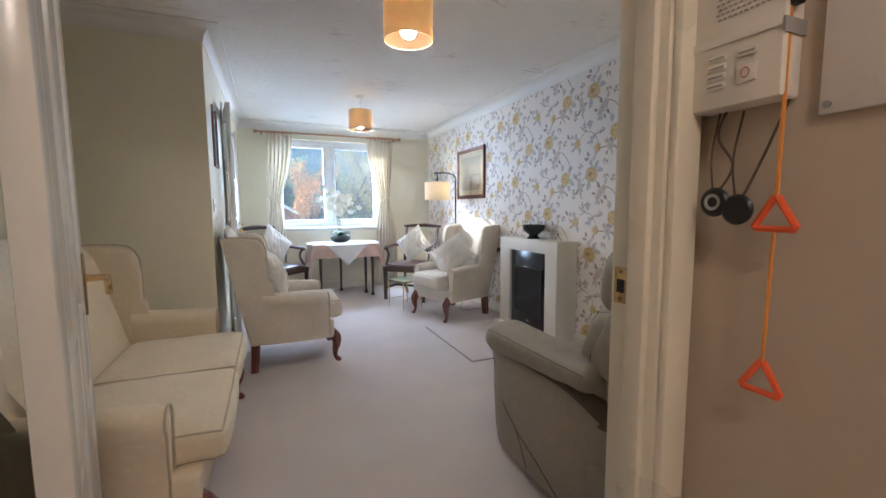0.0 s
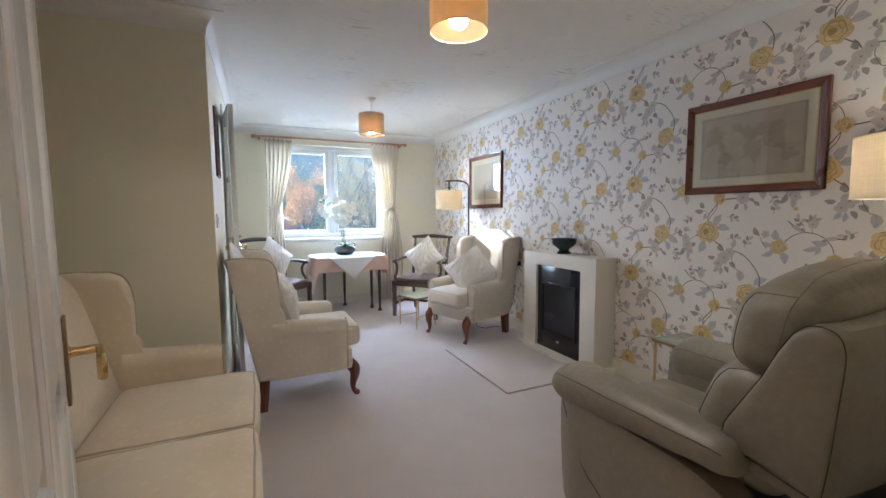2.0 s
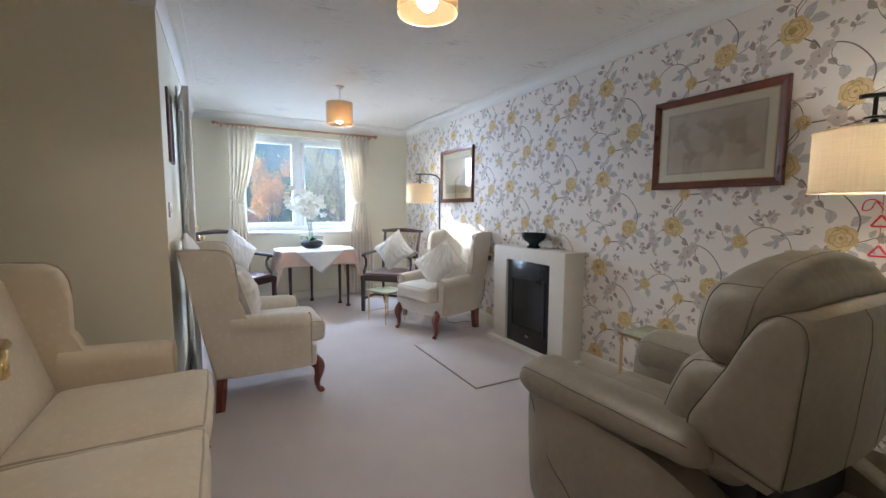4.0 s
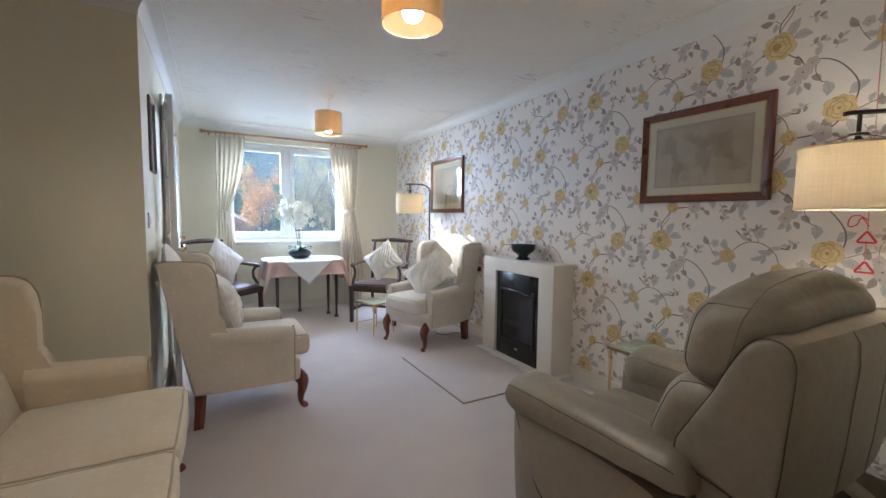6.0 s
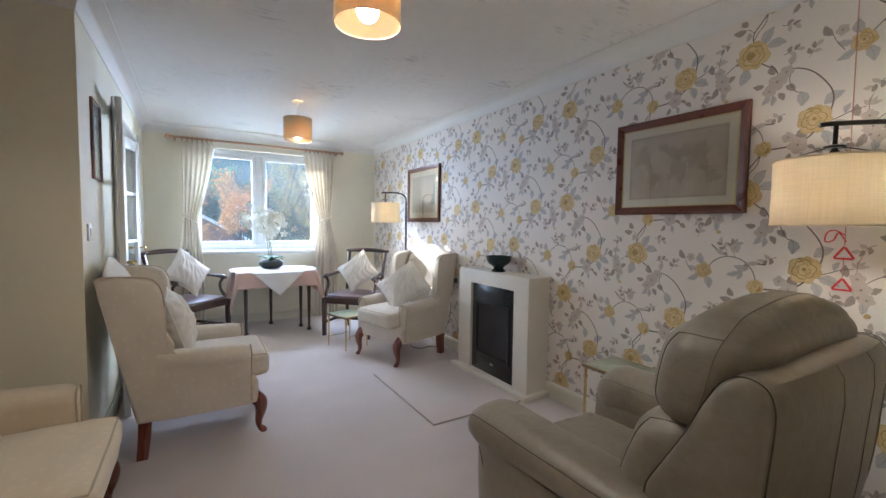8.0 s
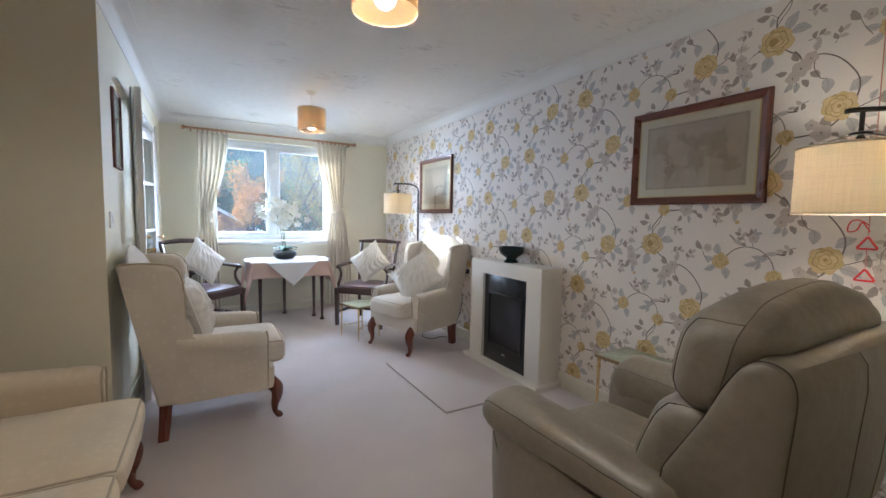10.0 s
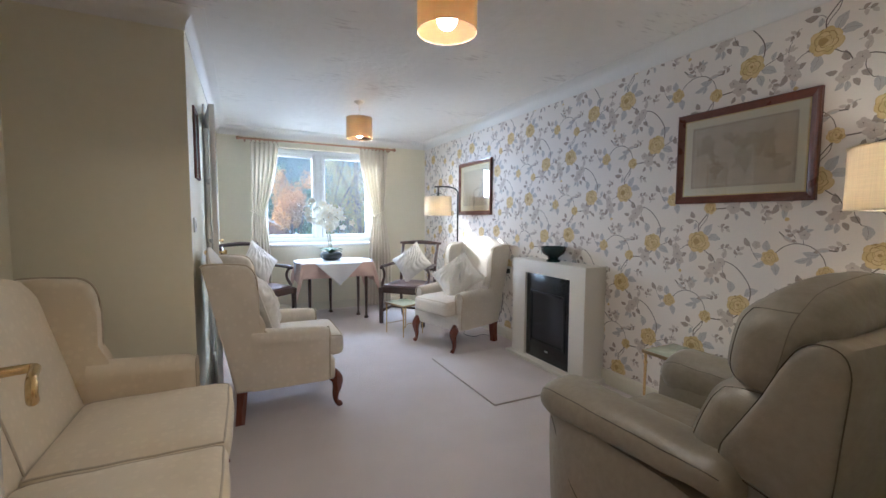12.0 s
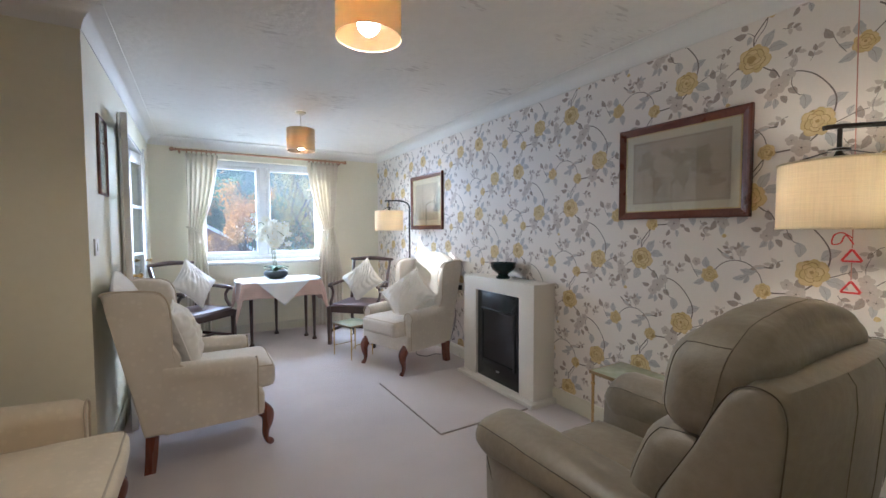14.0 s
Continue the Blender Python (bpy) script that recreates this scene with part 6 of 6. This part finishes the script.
class Motif:
    """Flat printed shapes; u to the right and v up on the wall, layer by layer."""

    def __init__(self):
        self.polys = []

    def fan(self, pts, layer, mat):
        self.polys.append(([(u, v) for u, v in pts], layer + 0.022 * (len(self.polys) % 41), mat))

    def blob(self, u, v, r, lobes, depth, layer, mat, turn=0.0, squash=1.0, n=22):
        pts = []
        for k in range(n):
            a = 2 * math.pi * k / n
            q = r * (1 - depth + depth * abs(math.cos(lobes * a / 2 + turn))) * (1 + 0.10 * noise.noise(Vector((u * 31 + math.cos(a), v * 31 + math.sin(a), layer))))
            pts.append((u + q * math.cos(a), v + q * math.sin(a) * squash))
        self.fan(pts, layer, mat)

    def leaf(self, u, v, ang, L, wd, mat, layer=1, vein=True):
        a = radians(ang)
        c, s = math.cos(a), math.sin(a)
        up, dn = [], []
        for k in range(1, 8):
            t = k / 8
            h = wd * math.sin(math.pi * t ** 0.85) ** 0.9 * (1 + 0.10 * math.sin(k * 2.3 + u * 50))
            bend = 0.10 * L * math.sin(math.pi * t)
            up.append((t * L, bend + h))
            dn.append((t * L, bend - h))
        loc = [(0, 0)] + dn + [(L, 0)] + up[::-1]
        self.fan([(u + x * c - y * s, v + x * s + y * c) for x, y in loc], layer, mat)
        if vein:
            mid = [(t / 6 * L * 0.92, 0.10 * L * math.sin(math.pi * t / 6)) for t in range(7)]
            self.line([(u + x * c - y * s, v + x * s + y * c) for x, y in mid], 0.0007, 0.0004, layer + 1, 7)

    def line(self, pts, w0, w1, layer, mat):
        n = len(pts)
        for k in range(n - 1):
            (a, b), (c, d) = pts[k], pts[k + 1]
            L = math.hypot(c - a, d - b) or 1e-6
            nx, ny = -(d - b) / L, (c - a) / L
            p, q = w0 + (w1 - w0) * k / (n - 1), w0 + (w1 - w0) * (k + 1) / (n - 1)
            self.fan([(a + nx * p, b + ny * p), (a - nx * p, b - ny * p), (c - nx * q, d - ny * q), (c + nx * q, d + ny * q)], layer, mat)

    def twig(self, pts, w0=0.0028, w1=0.0014, n=7):
        line = smooth_path([(u, v, 0) for u, v in pts], n)
        self.line([(p.x, p.y) for p in line], w0, w1, 2, 6)

    def bird(self, u, v, ang, L):
        """A small perched bird: body, folded wing, head, beak and a long tail."""
        c, s = math.cos(radians(ang)), math.sin(radians(ang))
        at = lambda x, y: (u + (x * c - y * s) * L, v + (x * s + y * c) * L)
        self.fan([at(0.5 * math.cos(a) - 0.02 * math.sin(2 * a), 0.20 * math.sin(a)) for a in (2 * math.pi * k / 16 for k in range(16))], 4, 5)
        self.fan([at(*p) for p in ((0.30, 0.10), (0.05, 0.19), (-0.30, 0.14), (-0.62, 0.10), (-0.30, 0.0), (0.10, -0.03))], 5, 3)
        self.fan([at(-0.40, 0.10), at(-0.42, -0.02), at(-1.02, 0.12), at(-1.0, 0.22)], 5, 6)
        h = at(0.48, 0.12)
        self.blob(h[0], h[1], 0.17 * L, 2, 0.05, 6, 4, n=10)
        self.fan([at(0.60, 0.17), at(0.60, 0.08), at(0.78, 0.10), at(0.78, 0.12)], 6, 6)

    def rose(self, u, v, r, seed):
        """Cupped petals in three rings, each with its shaded rim, round a dark heart."""
        rn = random.Random(seed)
        self.blob(u, v, r * 0.98, 6, 0.14, 5, 1, rn.random() * 3, n=24)
        for count, far, size, layer in ((7, 0.66, 0.44, 6), (6, 0.42, 0.36, 8), (4, 0.20, 0.27, 10)):
            a0 = rn.random() * 6
            for k in range(count):
                a = a0 + 2 * math.pi * (k + rn.uniform(-0.15, 0.15)) / count
                pu, pv, q = u + far * r * math.cos(a), v + far * r * math.sin(a), size * r * rn.uniform(0.88, 1.12)
                self.blob(pu, pv, q * 1.08, 3, 0.14, layer, 1 if count < 7 else 0, a, n=12)
                self.blob(pu - 0.11 * q * math.cos(a), pv - 0.11 * q * math.sin(a), q, 3, 0.14, layer, 2 if (k + count) % 2 else 0, a, n=12)
        self.blob(u + 0.02 * r, v + 0.04 * r, 0.15 * r, 4, 0.25, 12, 1, rn.random(), n=10)

    def blossom(self, u, v, r, seed, mat=5):
        rn = random.Random(seed)
        a0 = rn.random() * 6
        for k in range(5):
            a = a0 + 2 * math.pi * k / 5
            self.blob(u + 0.5 * r * math.cos(a), v + 0.5 * r * math.sin(a), 0.46 * r, 2, 0.12, 3 + (k % 2), mat, a, n=10)
        for k in range(5):
            a = a0 + 2 * math.pi * (k + 0.5) / 5
            self.line([(u, v), (u + 0.42 * r * math.cos(a), v + 0.42 * r * math.sin(a))], 0.0009, 0.0004, 5, 4)
        self.blob(u, v, 0.10 * r, 3, 0.1, 6, 6, 0, n=7)


def wallpaper_motif():
    m = Motif()
    G, T = 3, 4
    # first rose with its arching twig
    m.rose(0, 0, 0.056, 1)
    m.twig([(-0.125, 0.195), (-0.085, 0.232), (-0.02, 0.205), (0.035, 0.140), (0.058, 0.080), (0.045, 0.01), (0.0, -0.055), (-0.06, -0.095), (-0.16, -0.105)], 0.0022, 0.0032)
    m.twig([(-0.085, 0.228), (-0.092, 0.185), (-0.070, 0.135), (-0.052, 0.125)], 0.0016, 0.0014)
    m.leaf(-0.050, 0.128, -85, 0.066, 0.021, G)
    m.leaf(0.028, 0.055, 32, 0.078, 0.021, G)
    m.leaf(0.045, -0.030, -22, 0.078, 0.021, G)
    m.leaf(0.030, -0.050, -70, 0.066, 0.018, G)
    m.leaf(-0.038, -0.030, -105, 0.060, 0.020, T)
    m.twig([(0.02, -0.03), (0.075, -0.008), (0.12, 0.012), (0.155, 0.018)], 0.0020, 0.0012)
    m.leaf(0.095, 0.006, 65, 0.040, 0.011, G)
    m.blossom(-0.05, -0.098, 0.040, 2)
    m.blossom(-0.085, -0.060, 0.026, 12)
    m.leaf(-0.02, -0.105, -30, 0.034, 0.009, T)
    m.leaf(0.004, -0.122, -38, 0.040, 0.011, T)
    m.leaf(-0.075, -0.13, -120, 0.040, 0.010, T)
    m.leaf(-0.04, -0.13, -80, 0.042, 0.010, G)
    # small rose below, and the stem looping down to the second rose
    m.rose(-0.175, -0.098, 0.033, 3)
    m.twig([(-0.178, -0.115), (-0.215, -0.165), (-0.238, -0.20), (-0.236, -0.245)], 0.0024, 0.0028)
    m.twig([(-0.185, -0.125), (-0.195, -0.165), (-0.222, -0.200), (-0.234, -0.225)], 0.0018, 0.0016)
    m.leaf(-0.265, -0.155, 118, 0.044, 0.014, T)
    m.leaf(-0.268, -0.172, 175, 0.055, 0.015, T)
    m.leaf(-0.255, -0.185, -105, 0.040, 0.012, G)
    m.twig([(-0.235, -0.195), (-0.252, -0.175), (-0.268, -0.168)], 0.0012, 0.0010)
    # second rose
    bu, bv = -0.235, -0.297
    m.rose(bu, bv, 0.060, 4)
    m.leaf(bu + 0.038, bv + 0.035, 62, 0.082, 0.022, G)
    m.leaf(bu + 0.050, bv + 0.028, -5, 0.076, 0.021, G)
    m.leaf(bu - 0.025, bv - 0.050, -108, 0.078, 0.024, G)
    m.twig([(bu + 0.03, bv - 0.04), (bu + 0.06, bv - 0.065), (bu + 0.085, bv - 0.08), (-0.125, 0.195 - PH)], 0.0026, 0.0022)
    m.twig([(bu - 0.045, bv - 0.015), (bu - 0.085, bv - 0.03), (bu - 0.12, bv - 0.06)], 0.0018, 0.0012)
    # blossoms between the roses
    for du, dv, r, sd in ((-0.137, 0.190, 0.040, 5), (-0.105, 0.225, 0.030, 6), (-0.165, 0.155, 0.030, 7), (-0.363, 0.254, 0.036, 8), (-0.375, 0.295, 0.028, 9), (-0.345, 0.215, 0.028, 10)):
        m.blossom(du, dv, r, sd)
    for du, dv, a, L, w, q in ((-0.150, 0.225, 105, 0.050, 0.015, T), (-0.185, 0.185, 172, 0.046, 0.012, T), (-0.105, 0.165, -40, 0.046, 0.014, T), (-0.165, 0.140, -125, 0.048, 0.013, G), (-0.15, 0.135, -95, 0.046, 0.012, G), (-0.13, 0.140, -60, 0.042, 0.012, T), (-0.09, 0.25, 70, 0.045, 0.014, 5),
                               (-0.385, 0.230, -115, 0.056, 0.014, T), (-0.36, 0.205, -85, 0.050, 0.013, G), (-0.405, 0.300, 100, 0.050, 0.014, T), (-0.335, 0.24, 40, 0.04, 0.012, T)):
        m.leaf(du, dv, a, L, w, q)
    m.twig([(-0.375, 0.30), (-0.378, 0.345), (-0.365, 0.385)], 0.0010, 0.0007)
    for a in (60, 95, 130, 20):
        m.leaf(-0.372, 0.335, a, 0.034, 0.007, 5, vein=False)
    # medium rose and the arching sprig
    cu, cv = -0.406, -0.042
    m.rose(cu, cv, 0.037, 11)
    m.leaf(cu - 0.008, cv + 0.03, 100, 0.060, 0.019, G)
    m.leaf(cu + 0.012, cv - 0.025, -72, 0.068, 0.019, G)
    m.leaf(cu - 0.02, cv - 0.02, -150, 0.068, 0.015, G)
    m.leaf(cu - 0.03, cv + 0.005, 165, 0.052, 0.014, G)
    m.twig([(cu + 0.02, cv + 0.02), (cu + 0.06, cv + 0.06), (cu + 0.11, cv + 0.078), (cu + 0.17, cv + 0.065), (cu + 0.215, cv + 0.02), (cu + 0.232, cv - 0.035)], 0.0020, 0.0018)
    for du, dv, a, L, w, q in ((0.205, 0.030, 175, 0.070, 0.016, G), (0.165, 0.012, 200, 0.065, 0.013, G), (0.17, 0.015, -110, 0.048, 0.011, G)):
        m.leaf(cu + du, cv + dv, a, L, w, q)
    m.bird(cu + 0.075, cv + 0.098, -32, 0.052)
    m.bird(cu + 0.215, cv + 0.052, 188, 0.052)
    m.twig([(cu + 0.14, cv + 0.074), (cu + 0.135, cv + 0.105)], 0.0012, 0.0010)
    m.blossom(cu + 0.14, cv + 0.120, 0.026, 13)
    for a in (75, 110, 25, 160):
        m.leaf(cu + 0.14, cv + 0.13, a, 0.040, 0.009, T if a > 90 else G)
    m.leaf(-0.352, 0.150, 10, 0.024, 0.010, 0, vein=False)
    m.twig([(-0.46, -0.06), (-0.485, -0.02), (-0.50, 0.015)], 0.0012, 0.0010)
    m.leaf(-0.50, 0.01, 120, 0.055, 0.014, T)
    m.blossom(-0.47, 0.02, 0.024, 15)
    for u, v, a in ((-0.30, 0.06, 120), (-0.10, 0.045, 200), (0.085, -0.085, -60), (-0.33, -0.20, 210), (-0.13, -0.20, -20), (-0.44, 0.13, 70), (-0.245, 0.30, 150), (-0.03, 0.26, 60), (-0.36, -0.36, 250), (-0.12, -0.33, 10)):
        m.twig([(u, v), (u + 0.022 * math.cos(radians(a)), v + 0.022 * math.sin(radians(a))), (u + 0.05 * math.cos(radians(a + 12)), v + 0.05 * math.sin(radians(a + 12)))], 0.0011, 0.0007, 4)
        for k, turn in ((0.018, 55), (0.024, -60), (0.040, 40), (0.048, -20)):
            m.leaf(u + k * math.cos(radians(a)), v + k * math.sin(radians(a)), a + turn, 0.030, 0.0085, T if turn > 0 else 5, vein=False)
    return m.polys


def print_wallpaper():
    """Lay the motif over the papered wall; pieces past its edges are left out."""
    polys = wallpaper_motif()
    verts, faces, mats = [], [], []
    y0, z0 = 1.240, 1.075
    zmax, zmin = CEIL - 0.100, 0.112
    for col in range(-2, 12):
        for row in range(-3, 4):
            ay, az = y0 + col * PW, z0 + row * PH - (PH / 2 if col % 2 else 0)
            for pts, layer, mat in polys:
                q = [(ay - u, az + v) for u, v in pts]
                cu, cv = sum(p[0] for p in q) / len(q), sum(p[1] for p in q) / len(q)
                if not (S + 0.03 < cu < N - 0.03 and zmin - 0.02 < cv < zmax + 0.02):
                    continue
                i = len(verts)
                x = E - 0.0006 - 0.00025 * layer
                q = [(min(max(a, S + 0.005), N - 0.005), min(max(b, zmin), zmax)) for a, b in q]
                verts.append((x, cu if len(q) > 4 else q[0][0], cv if len(q) > 4 else q[0][1]))
                if len(q) > 4:
                    verts[-1] = (x, min(max(cu, S + 0.005), N - 0.005), min(max(cv, zmin), zmax))
                    verts.extend((x, a, b) for a, b in q)
                    n = len(q)
                    for k in range(n):
                        faces.append((i, i + 1 + k, i + 1 + (k + 1) % n))
                        mats.append(mat)
                else:
                    verts.extend((x, a, b) for a, b in q[1:])
                    faces.append((i, i + 1, i + 2, i + 3))
                    mats.append(mat)
    me = bpy.data.meshes.new("printed_pattern")
    me.from_pydata(verts, [], faces)
    for q in PRINT_MATS:
        me.materials.append(q)
    me.polygons.foreach_set("material_index", mats)
    ob = new("printed_pattern", me)
    ob.parent = wall_east
    return tagged(ob, "printed yellow roses, grey leaves and twigs", kind="stuff")


print_wallpaper()
